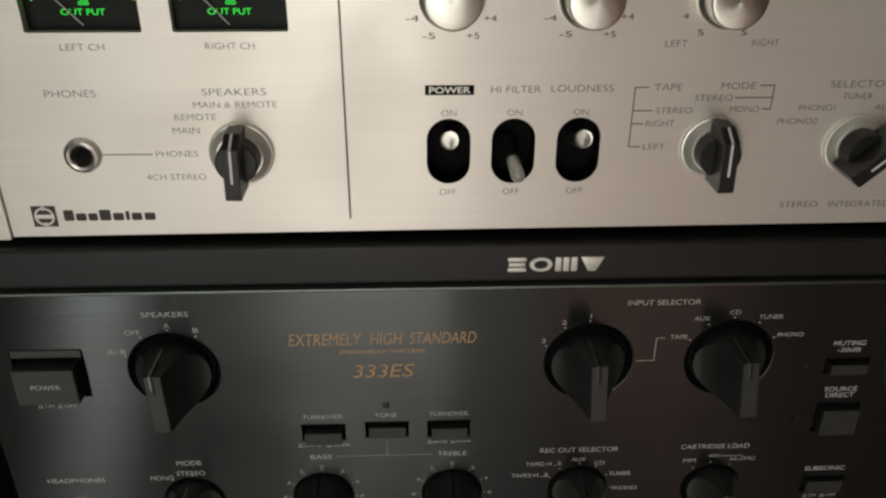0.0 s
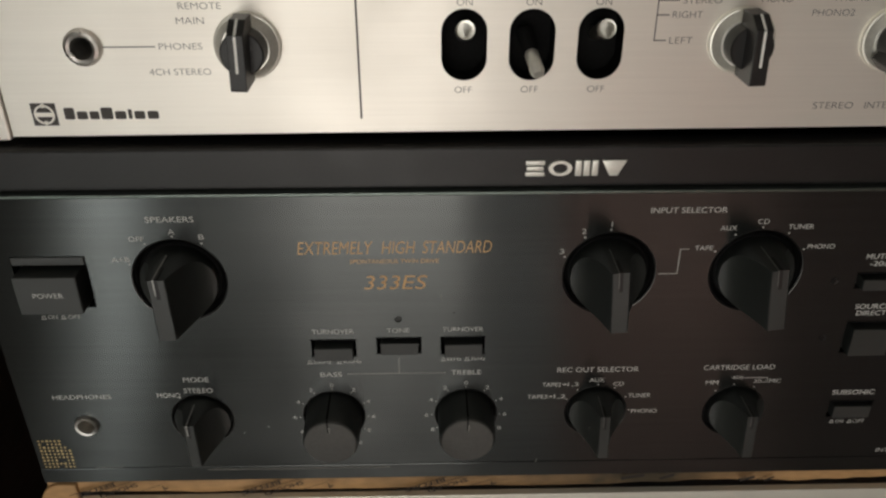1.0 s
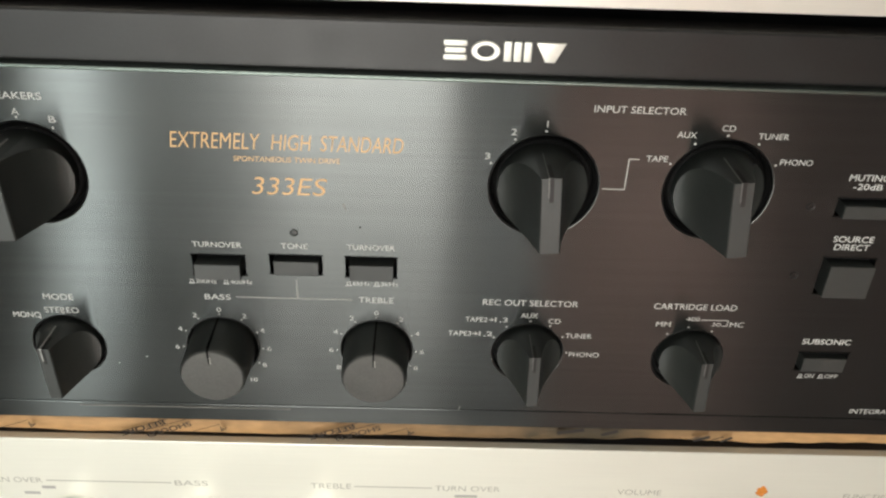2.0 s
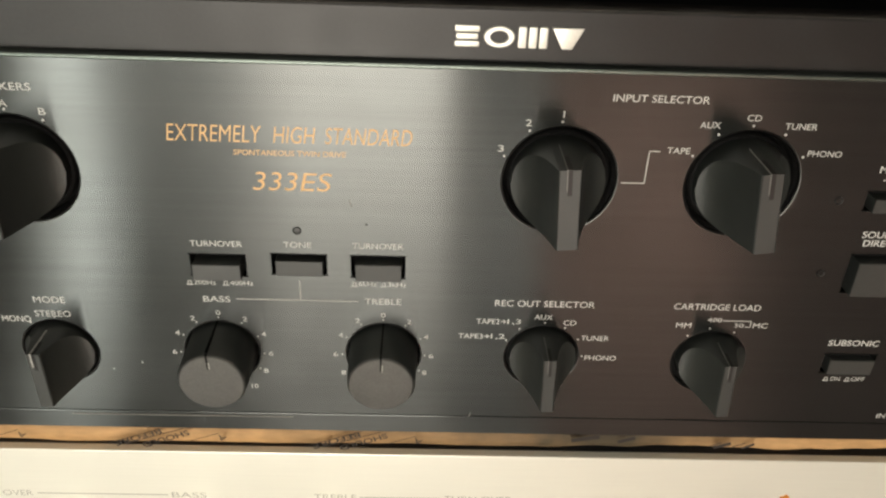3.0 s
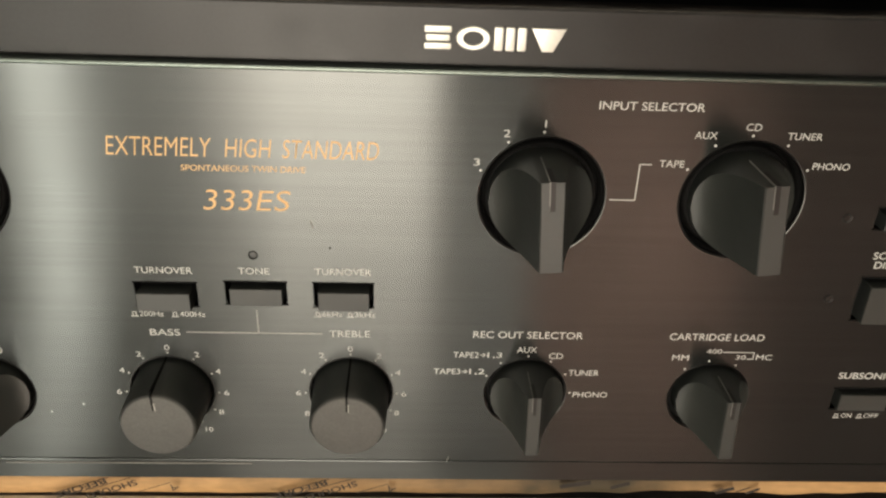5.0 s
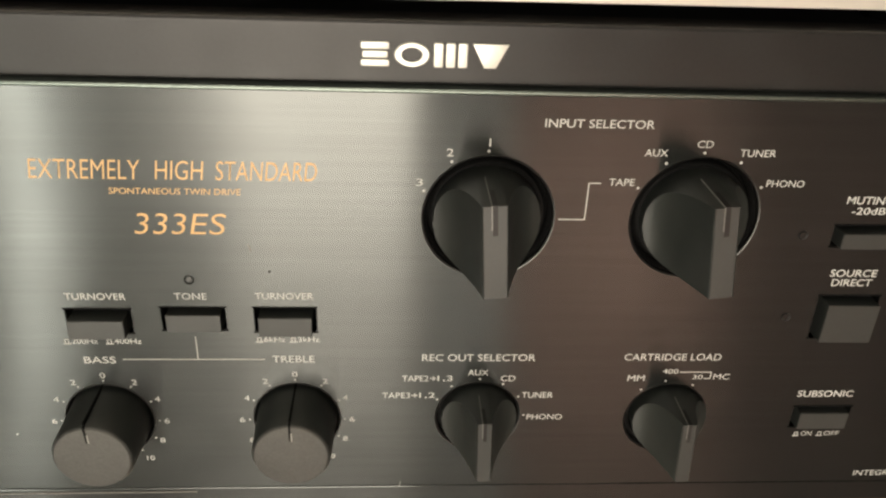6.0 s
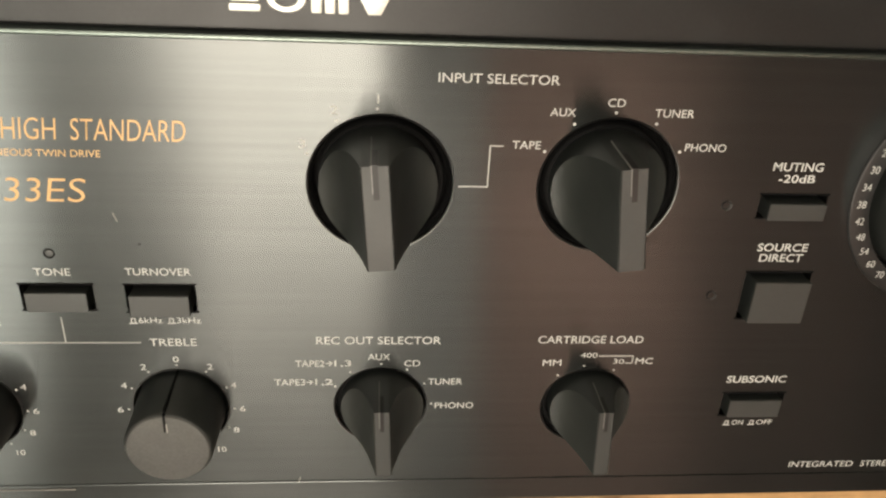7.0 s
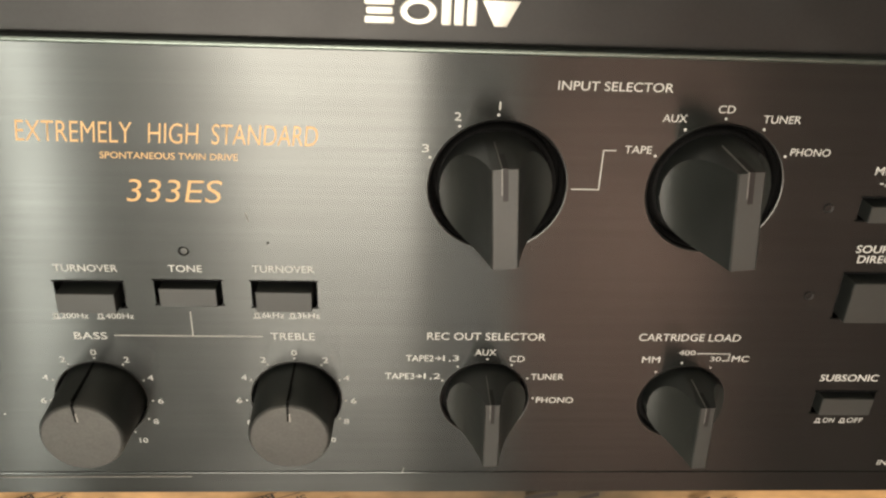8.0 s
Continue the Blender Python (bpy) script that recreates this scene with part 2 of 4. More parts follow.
def pierced(name, bm, holes, mat, parent, label=""):
    """A panel with holes cut right through it; holes are outlines of (x, z)."""
    ob = part(name, bm, mat, parent, label)
    cut = bmesh.new()
    cut = merge(cut, *[slab(o, 0.08, -0.08) for o in holes])
    bmesh.ops.recalc_face_normals(cut, faces=cut.faces)
    me = bpy.data.meshes.new("cutter")
    cut.to_mesh(me)
    cut.free()
    cutter = new("cutter", me)
    mod = ob.modifiers.new("holes", "BOOLEAN")
    mod.object, mod.operation, mod.solver = cutter, "DIFFERENCE", "EXACT"
    done = bpy.data.meshes.new_from_object(ob.evaluated_get(bpy.context.evaluated_depsgraph_get()))
    ob.modifiers.clear()
    old, ob.data = ob.data, done
    done.name = name
    bpy.data.meshes.remove(old)
    bpy.data.objects.remove(cutter)
    bpy.data.meshes.remove(me)
    return ob


def word(text, x0, x1, z, h, y, mat, parent, shear=0.0, weight=0.0, turn=0.0, name="lettering", label=""):
    """Printed lettering that fills x0..x1, of height h about z, just proud of the plane y."""
    cu = bpy.data.curves.new("tmp", "FONT")
    cu.body, cu.shear, cu.offset, cu.fill_mode = text, shear, weight, "FRONT"
    cu.resolution_u = 4
    tmp = new("tmp", cu)
    me = bpy.data.meshes.new_from_object(tmp.evaluated_get(bpy.context.evaluated_depsgraph_get()))
    bpy.data.objects.remove(tmp)
    bpy.data.curves.remove(cu)
    co = np.empty(len(me.vertices) * 3)
    me.vertices.foreach_get("co", co)
    co = co.reshape(-1, 3)
    lo, hi = co.min(0), co.max(0)
    u = (co[:, 0] - lo[0]) / max(hi[0] - lo[0], 1e-6) - 0.5
    v = (co[:, 1] - lo[1]) / max(hi[1] - lo[1], 1e-6) - 0.5
    u, v = u * (x1 - x0), v * h
    c, s = math.cos(radians(turn)), math.sin(radians(turn))
    co = np.stack([(x0 + x1) / 2 + c * u - s * v, np.full(len(u), y - 0.00005), z + s * u + c * v], 1)
    me.vertices.foreach_set("co", co.ravel())
    me.update()
    me.name = name
    me.materials.append(mat)
    ob = new(name, me)
    ob.parent = parent
    return tagged(ob, label)


def stroke(points, w, y, mat, parent, name="printed_line", label=""):
    """A printed line of width w along points of (x, z)."""
    bms = []
    for (xa, za), (xb, zb) in zip(points, points[1:]):
        d = Vector((xb - xa, 0, zb - za)).normalized() * w / 2
        p = Vector((-d.z, 0, d.x))
        a, b = Vector((xa, y - 0.00005, za)) - d, Vector((xb, y - 0.00005, zb)) + d
        bm = bmesh.new()
        bm.faces.new([bm.verts.new(c) for c in (a - p, b - p, b + p, a + p)])
        bms.append(bm)
    return part(name, merge(*bms), mat, parent, label)


def dot(x, z, r, y, mat, parent, name="index_dot"):
    bm = bmesh.new()
    bm.faces.new([bm.verts.new((a, y - 0.00005, b)) for a, b in circle(x, z, r, 12)])
    return part(name, bm, mat, parent)


def finned_knob(r, fin, depth, length, skirt, taper):
    """A knob with both flanks scooped away, so that a fin stands across it; axis -y, fin along z."""
    bm = bmesh.new()
    half = fin / 2
    stations = []
    for k in range(21):
        u = 1 - k / 20
        stations.append((-half - (r - half) * u, -(skirt + (depth - 0.0009 - skirt) * (0.22 * (1 - u) + 0.78 * (1 - u) ** 3))))
    stations += [(-half, -depth + 0.0004), (-half + 0.0004, -depth), (half - 0.0004, -depth), (half, -depth + 0.0004)]
    stations += [(-x, y) for x, y in reversed(stations[:21])]
    cols = []
    for x, y in stations:
        rim = math.sqrt(max(r * r - x * x, 1e-9))
        foot = rim * (1.0 - taper * min(1.0, max(0.0, -y - skirt) / (depth - skirt)))
        top = min(rim, length / 2)
        cols.append([bm.verts.new((x, 0.004, rim)), bm.verts.new((x, y, top)), bm.verts.new((x, y, -foot)), bm.verts.new((x, 0.004, -rim))])
    for a, b in zip(cols, cols[1:]):
        for k in range(3):
            f = bm.faces.new((a[k], b[k], b[k + 1], a[k + 1]))
            f.material_index = 0 if k == 1 else 1
    bmesh.ops.remove_doubles(bm, verts=bm.verts, dist=1e-6)
    return bm


# ---- the room ----
def walls():
    X0, X1, Y0, Y1, Z0, Z1 = (ROOM[k] for k in ("x0", "x1", "y0", "y1", "z0", "z1"))
    T = 0.12
    s = "structure"
    f = link("floor", box(X0 - T, X1 + T, Y0 - T, Y1 + T, Z0 - 0.1, Z0 - 0.004), GROUT)
    tagged(f, "grey glazed floor tiles with darker joints", "floor", kind=s)
    tile = box(-0.197, 0.197, -0.197, 0.197, -0.006, 0.0, 0.002, 1)
    me = None
    for i in range(8):
        for j in range(6):
            x, y = X0 + 0.25 + 0.4 * i, Y0 + 0.2 + 0.4 * j
            if me is None:
                ob = link("tile", tile, FLOOR, f)
                me = ob.data
            else:
                ob = new("tile", me)
                ob.parent = f
            ob.location = (x, y, Z0)
    tagged(link("ceiling", box(X0 - T, X1 + T, Y0 - T, Y1 + T, Z1, Z1 + 0.1), CEILING), "plain pale painted ceiling", "ceiling", kind=s)
    tagged(link("wall_front", box(X0 - T, X1 + T, Y1, Y1 + T, Z0, Z1), WALL), "plain painted wall behind the rack", "wall", kind=s)
    tagged(link("wall_left", box(X0 - T, X0, Y0, Y1, Z0, Z1), DARK_WALL), "plain unseen side wall, coloured dark brown to dim reflections", "wall", kind=s)
    tagged(link("wall_right", box(X1, X1 + T, Y0, Y1, Z0, Z1), DARK_WALL), "plain unseen side wall, coloured dark brown to dim reflections", "wall", kind=s)
    edges = [X0] + [v for w in WINDOWS for v in w[:2]] + [X1]
    bms = [box(a, b, Y0 - T, Y0, Z0, Z1) for a, b in zip(edges[0::2], edges[1::2])]
    for a, b, sill, head in WINDOWS:
        bms += [box(a, b, Y0 - T, Y0, Z0, sill), box(a, b, Y0 - T, Y0, head, Z1)]
    tagged(link("wall_back", merge(*bms), WALL), "painted wall with window openings", "wall", kind=s)
    for n, (a, b, sill, head) in enumerate(WINDOWS):
        w = thing("window_%d" % (n + 1), (a + b) / 2, Y0, sill, "plain unseen window opening, placed to suit the reflected daylight", "window", kind=s)
        off = Matrix.Translation((-(a + b) / 2, -Y0, -sill))
        part("window_sill", moved(box(a - 0.008, b + 0.008, Y0 + 0.001, Y0 + 0.05, sill - 0.025, sill, 0.004), off), CEILING, w)
        part("window_frame", moved(merge(box(a, a + 0.012, Y0 - 0.07, Y0 - 0.03, sill, head), box(b - 0.012, b, Y0 - 0.07, Y0 - 0.03, sill, head), box(a + 0.012, b - 0.012, Y0 - 0.07, Y0 - 0.03, head - 0.02, head)), off), CEILING, w)
    # unseen cloths, added to dim and tint what the faces mirror, hang over part of the windows
    cloths = dict(grey=(GREY_CLOTH, "unseen grey cloth over a window, added to darken one reflected band"), net=(NET_CLOTH, "unseen cream net over a narrow window, added to dim one reflected band"),
                  salmon=(CURTAIN, "unseen thin salmon cloth over a window, added for the pinkish reflection"))
    for c, d, d_low, high_z, low_z, kind in DRAPES:
        bm = bmesh.new()
        n = 60
        top, low = [], []
        for k in range(n + 1):
            y = Y0 + 0.075 + 0.012 * math.sin(k * 0.9)
            top.append(bm.verts.new((c + (d - c) * k / n, y, high_z)))
            low.append(bm.verts.new((c + (d_low - c) * k / n, y, low_z)))
        for k in range(n):
            bm.faces.new((top[k], top[k + 1], low[k + 1], low[k]))
        tagged(link("curtain", bm, cloths[kind][0], None, "", 60), cloths[kind][1], "curtain")


walls()


def rack():
    t = thing("rack", 0.23, 0.2, -0.2, "dark stained wooden rack holding the stacked amplifiers", "rack")
    ox = Matrix.Translation((-0.23, -0.2, 0.2))
    for name, b in (("shelf", (-0.07, 0.53, -0.03, 0.46, -0.175, -0.155)), ("back_panel", (-0.07, 0.53, 0.46, 0.475, -1.75, 0.45)),
                    ("side_panel", (-0.09, -0.07, 0.02, 0.475, -1.75, 0.45)), ("side_panel", (0.53, 0.55, 0.02, 0.475, -1.75, 0.45)),
                    ("shelf", (-0.07, 0.53, 0.02, 0.46, -0.62, -0.60))):
        part(name, moved(box(*b, 0.0015), ox), DARK_WOOD, t)


rack()


# ---- the black amplifier ----
FP = 0.0          # front plane of its face
BP = 0.0032       # front plane of its top strip
BEZEL_TOP = 0.1569
BIG_R, SMALL_R = 0.0185, 0.0134


def black_amplifier():
    t = thing("amplifier", 0, 0, 0, "black brushed-aluminium stereo amplifier with finned knobs, resting on a brown carton", "amplifier", "stacked amplifiers")
    x0, x1 = 0.0045, 0.4595
    big = [(0.0829, 0.1031), (0.2524, 0.1040), (0.3109, 0.1044)]
    small = [(0.0818, 0.0325), (0.2532, 0.0340), (0.3142, 0.0332)]
    tone = [(0.1390, 0.0335), (0.1964, 0.0338)]
    vol = (0.4112, 0.1035)
    keys = [(0.1318, 0.1506, 0.0657, 0.0738, 0.0030), (0.1589, 0.1776, 0.0668, 0.0745, 0.0008), (0.1855, 0.2039, 0.0662, 0.0745, 0.0022),
            (0.3525, 0.3712, 0.0962, 0.1030, 0.0016), (0.3540, 0.3730, 0.0644, 0.0795, 0.0022), (0.3564, 0.3757, 0.0293, 0.0376, 0.0006)]
    power = (0.0190, 0.0480, 0.0912, 0.1148)
    holes = [circle(x, z, BIG_R) for x, z in big] + [circle(x, z, SMALL_R) for x, z in small + tone] + [circle(*vol, 0.0282)]
    holes += [rounded(a, b, c, d, 0.0006, 2) for a, b, c, d, _ in keys] + [rounded(*power, 0.0006, 2), circle(0.0312, 0.0303, 0.0053)]
    holes += [circle(0.1682, 0.0836, 0.0015, 20)]
    pierced("front_panel", box(x0, x1, FP, FP + 0.005, 0.0047, 0.1402, 0.0007), holes, BLACK_ALU, t, "black brushed aluminium front with printed scales")
    part("backing", box(x0 + 0.002, x1 - 0.002, FP + 0.0075, FP + 0.012, 0.0, 0.1385), BLACK_FLAT, t)
    part("lower_strip", box(x0, x1, FP + 0.0002, FP + 0.006, -0.0038, 0.0045, 0.0003), BLACK_ALU, t)
    part("top_strip", box(x0, x1, BP, BP + 0.012, 0.1406, BEZEL_TOP, 0.0008), BLACK_TRIM, t, "plain dark strip that carries the badge")
    part("edge_moulding", box(x0, x1, FP - 0.0004, FP + 0.006, 0.1392, 0.1406, 0.0005), SEAM, t, "thin polished edge along the top of the face")
    part("cover", box(x0 + 0.006, x1 - 0.006, 0.012, 0.36, -0.001, 0.1500, 0.002), STEEL_LID, t, "black sheet-steel cover")

    # pointer knobs
    def pointer(x, z, r, angle, depth, ring, fin, shift=0.0, taper=0.2, worn=False):
        k = finned_knob(r, fin, depth, r * 2.0, depth * 0.06, taper)
        m = pose(x + shift, FP, z, 0, angle, 0)
        ob = part("selector_knob", moved(k, m), BLACK_KNOB, t, "black finned pointer knob", 38)
        ob.data.materials.append(KNOB_SIDE)
        g = box(-r * 0.045, r * 0.045, -depth - 0.00015, -depth * 0.62, r * 0.45, r * 1.004)
        # pale strips paint the light caught on the groove's worn edge
        wide = 0.00055 if worn else 0.0002
        edge = merge(box(-r * 0.045 - wide, -r * 0.045, -depth * 0.985, -depth * 0.25, r * 0.8, r * 1.006), box(-r * 0.045 - wide, -r * 0.045, -depth - 0.0001, -depth * 0.98, r * 0.55, r * 1.006))
        part("groove_edge", moved(edge, m), BRIGHT_WORN_GLINT if worn else WORN_GLINT, ob)
        part("pointer_groove", moved(g, m), BLACK_TRIM, ob)
        part("recess_rim", lathe([(ring + 0.0004, 0.0002), (ring + 0.0002, -0.0002), (ring - 0.0001, -0.0001), (ring - 0.0005, 0.0008)], 56, x, z), BLACK_RIM, ob, "", 40)
        part("dish", lathe([(ring - 0.0005, 0.0008), (ring - 0.0009, 0.0022), (ring - 0.0012, 0.0026), (ring - 0.0014, 0.0060)], 56, x, z), GLOSS_BLACK, ob, "", 40)
        part("skirt", lathe([(r * 1.09, 0.006), (r * 1.09, 0.0030), (r * 1.06, 0.0024), (r * 0.97, 0.0024)], 48, x, z), BLACK_FLAT, ob, "", 40)
        part("well", lathe([(ring - 0.0006, 0.0065), (r * 0.9, 0.0065)], 40, x, z), BLACK_FLAT, ob)

    for (x, z), a, off, worn in zip(big, (-1, -4, -7), (0.0, -0.0006, -0.0002), (True, False, False)):
        pointer(x, z, 0.0150, a, 0.0242, BIG_R, 0.0067, off, 0.22, worn)
    for (x, z), a, off, worn in zip(small, (-1, -2, -3), (0.0, 0.0005, 0.0012), (True, False, False)):
        pointer(x, z, 0.0120, a, 0.0180, SMALL_R, 0.0046, off, 0.12, worn)

    # round tone knobs
    for (x, z), a in zip(tone, (-4, 0)):
        r = 0.0116
        ob = part("tone_knob", lathe([(r + 0.0009, 0.006), (r + 0.0007, -0.001), (r + 0.0001, -0.0162), (r - 0.0005, -0.0172), (0, -0.0174)], 64, x, z), KNOB_SIDE, t, "plain round black knob with a pointer line", 30)
        part("cap", lathe([(r - 0.0006, -0.0171), (r - 0.0009, -0.01755), (0, -0.01765)], 56, x, z), KNOB_CAP, ob, "dull grey front face", 30)
        g = merge(box(-0.0003, 0.0003, -0.0178, -0.0169, 0.0060, r), box(-0.0003, 0.0003, -0.0169, 0.004, r - 0.0002, r + 0.0009))
        part("pointer_groove", moved(g, pose(x, 0, z, 0, a, 0)), BLACK_FLAT, ob)
        part("pointer_line", moved(box(0.0003, 0.0006, -0.01775, -0.0173, r - 0.0058, r - 0.0030), pose(x, 0, z, 0, a, 0)), GREY_INK, ob, "short pale pointer line")
        part("recess_rim", lathe([(SMALL_R + 0.0004, 0.0002), (SMALL_R + 0.0003, -0.0002), (SMALL_R, -0.0002), (SMALL_R - 0.0003, 0.0006), (SMALL_R - 0.0003, 0.0055)], 48, x, z), BLACK_RIM, ob, "", 40)

    # volume knob
    x, z = vol
    ob = part("volume_knob", lathe([(0.0268, 0.006), (0.0262, -0.016), (0.0256, -0.018), (0.0240, -0.0185), (0, -0.0182)], 80, x, z), BLACK_KNOB, t, "large round black volume knob", 30)
    part("scale_ring", lathe([(0.0336, 0.0001), (0.0335, -0.0006), (0.0330, -0.0008), (0.0282, -0.0008), (0.0278, 0.004)], 80, x, z), BLACK_TRIM, ob, "raised ring with a white number scale", 40)
    for n, ang in zip(("22", "26", "30", "34", "38", "42", "48", "54", "60", "70"), range(10)):
        a = radians(147.6 + 9.4 * ang)
        px, pz = x + 0.0306 * math.cos(a), z + 0.0306 * math.sin(a)
        word(n, px - 0.0012, px + 0.0012, pz, 0.0021, FP - 0.0008, WHITE_INK, ob, name="scale_number")

    # push buttons
    for a, b, c, d, out in keys:
        ob = part("push_button", box(a + 0.0018, b - 0.0013, -out - 0.0009, 0.006, c + 0.0004, d - 0.0016, 0.0002), BLACK_KNOB, t, "small rectangular black push button")
        part("button_face", box(a + 0.0018, b - 0.0013, -out - 0.0013, -out - 0.0009, c + 0.0004, d - 0.0016, 0.00012, 1), BLACK_KNOB, ob)
        part("button_surround", merge(box(a - 0.0003, b + 0.0003, -0.0003, 0.004, d, d + 0.0003), box(a - 0.0003, b + 0.0003, -0.0003, 0.004, c - 0.0003, c)), BLACK_FLAT, ob)
    a, b, c, d = power
    ob = part("power_button", box(a + 0.0022, b - 0.0026, -0.0061, 0.006, c + 0.0012, d - 0.0058, 0.0004), BLACK_KNOB, t, "large square black power button")
    part("button_face", box(a + 0.0022, b - 0.0026, -0.0066, -0.0061, c + 0.0012, d - 0.0058, 0.0002, 1), BLACK_KNOB, ob)
    word("POWER", 0.0276, 0.0393, 0.1009, 0.0022, -0.0066, WHITE_INK, ob)
    part("button_lip", box(a + 0.0005, b - 0.0005, -0.0006, 0.006, d - 0.0038, d - 0.0003, 0.0003), BLACK_KNOB, ob)

    # small lamps and the headphone socket
    part("tone_lamp", lathe([(0.0012, 0.004), (0.0012, 0.0004), (0.0010, 0.0), (0, -0.0001)], 20, 0.1682, 0.0836), BLACK_KNOB, t, "small unlit round lamp", 40)
    for x, z in ((0.3438, 0.0996), (0.3453, 0.0719)):
        ob = part("indicator_lamp", lathe([(0.0014, 0.002), (0.0014, -0.0003), (0.0010, -0.0002), (0.0009, 0.0008), (0, 0.0008)], 20, x, z), BLACK_TRIM, t, "small unlit round lamp", 40)
    ob = part("headphone_socket", lathe([(0.0052, 0.004), (0.0052, -0.0012), (0.0046, -0.0020), (0.0036, -0.0018), (0.0031, -0.0005), (0.0031, 0.007)], 40, 0.0312, 0.0303), CHROME, t, "worn chrome headphone socket", 40)
    part("socket_bore", lathe([(0.0032, 0.0069), (0, 0.0069)], 24, 0.0312, 0.0303), CHROME_DARK, ob)

    # printed lettering
    W = lambda s, a, b, z, h, mat=WHITE_INK, shear=0.0, weight=0.0, y=FP: word(s, a, b, z, h * 0.9, y, mat, t, shear, weight)
    W("EXTREMELY", 0.1301, 0.1593, 0.1171, 0.0060, GOLD_INK, 0.2, -0.009)
    W("HIGH", 0.1627, 0.1758, 0.1171, 0.0060, GOLD_INK, 0.2, -0.009)
    W("STANDARD", 0.1786, 0.2055, 0.1171, 0.0060, GOLD_INK, 0.2, -0.009)
    W("SPONTANEOUS TWIN DRIVE", 0.1501, 0.1849, 0.1110, 0.0020, GOLD_INK, 0.1)
    W("333", 0.1552, 0.1695, 0.1013, 0.0070, GOLD_INK, 0.2, -0.009)
    W("ES", 0.1702, 0.1803, 0.1013, 0.0070, GOLD_INK, 0.2, -0.009)
    W("TURNOVER", 0.1327, 0.1498, 0.0780, 0.0024)
    W("TONE", 0.1634, 0.1726, 0.0782, 0.0024)
    W("TURNOVER", 0.1863, 0.2031, 0.0784, 0.0024)
    W("200Hz", 0.1322, 0.1396, 0.0627, 0.0020)
    W("400Hz", 0.1444, 0.1522, 0.0627, 0.0020)
    W("6kHz", 0.1880, 0.1942, 0.0634, 0.0020)
    W("3kHz", 0.1980, 0.2043, 0.0634, 0.0020)
    W("BASS", 0.1346, 0.1438, 0.0560, 0.0026)
    W("TREBLE", 0.1900, 0.2026, 0.0563, 0.0026)
    W("REC OUT SELECTOR", 0.2351, 0.2699, 0.0568, 0.0028)
    W("TAPE2", 0.2291, 0.2372, 0.0490, 0.0024)
    W("1,3", 0.2400, 0.2447, 0.0489, 0.0026)
    W("TAPE3", 0.2230, 0.2316, 0.0425, 0.0024)
    W("1,2", 0.2345, 0.2395, 0.0424, 0.0026)
    for a, z in ((0.2377, 0.0490), (0.2321, 0.0425)):
        stroke([(a, z), (a + 0.0017, z)], 0.0003, FP, WHITE_INK, t, "printed_arrow")
        stroke([(a + 0.0009, z + 0.0006), (a + 0.0017, z), (a + 0.0009, z - 0.0006)], 0.0003, FP, WHITE_INK, t, "printed_arrow")
    W("AUX", 0.2494, 0.2557, 0.0512, 0.0024)
    W("CD", 0.2598, 0.2643, 0.0490, 0.0024)
    W("TUNER", 0.2668, 0.2767, 0.0425, 0.0024)
    W("PHONO", 0.2691, 0.2805, 0.0338, 0.0024)
    W("CARTRIDGE LOAD", 0.2977, 0.3283, 0.0570, 0.0028)
    W("MM", 0.2998, 0.3052, 0.0490, 0.0024)
    W("400", 0.3106, 0.3156, 0.0516, 0.0019)
    W("30", 0.3205, 0.3238, 0.0494, 0.0019)
    W("MC", 0.3272, 0.3324, 0.0495, 0.0024)
    stroke([(0.3162, 0.0513), (0.3262, 0.0513), (0.3262, 0.0488), (0.3243, 0.0488)], 0.0003, FP, WHITE_INK, t)
    W("INPUT SELECTOR", 0.2658, 0.2952, 0.1320, 0.0026)
    W("CD", 0.3078, 0.3122, 0.1268, 0.0023)
    W("AUX", 0.2937, 0.3001, 0.1241, 0.0023)
    W("TUNER", 0.3201, 0.3301, 0.1244, 0.0023)
    W("TAPE", 0.2850, 0.2922, 0.1154, 0.0023)
    W("PHONO", 0.3294, 0.3402, 0.1156, 0.0023)
    W("1", 0.25135, 0.25175, 0.1263, 0.0024)
    W("2", 0.2401, 0.2419, 0.1233, 0.0024)
    W("3", 0.2321, 0.2339, 0.1146, 0.0024)
    stroke([(0.2722, 0.1039), (0.2795, 0.1039), (0.2795, 0.1150), (0.2827, 0.1150)], 0.0003, FP, WHITE_INK, t)
    stroke([(0.1460, 0.0562), (0.1876, 0.0562)], 0.0003, FP, GREY_INK, t)
    stroke([(0.1680, 0.0642), (0.1680, 0.0562)], 0.0003, FP, GREY_INK, t)
    W("MUTING", 0.3540, 0.3676, 0.1108, 0.0027, weight=0.01)
    W("-20dB", 0.3562, 0.3662, 0.1075, 0.0025, weight=0.01)
    W("SOURCE", 0.3553, 0.3696, 0.0872, 0.0027, weight=0.01)
    W("DIRECT", 0.3565, 0.3689, 0.0840, 0.0027, weight=0.01)
    W("SUBSONIC", 0.3563, 0.3748, 0.0427, 0.0028, weight=0.01)
    W("ON", 0.3614, 0.3650, 0.0263, 0.0021)
    W("OFF", 0.3692, 0.3743, 0.0263, 0.0021)
    W("INTEGRATED", 0.3843, 0.4058, 0.0088, 0.0026)
    W("STEREO", 0.4085, 0.4200, 0.0088, 0.0026)
    W("SPEAKERS", 0.0739, 0.0922, 0.1302, 0.0026)
    W("OFF", 0.0662, 0.0720, 0.1220, 0.0024)
    W("A", 0.0817, 0.0841, 0.1249, 0.0024)
    W("B", 0.0930, 0.0951, 0.1226, 0.0024)
    W("A+B", 0.0580, 0.0650, 0.1130, 0.0024)
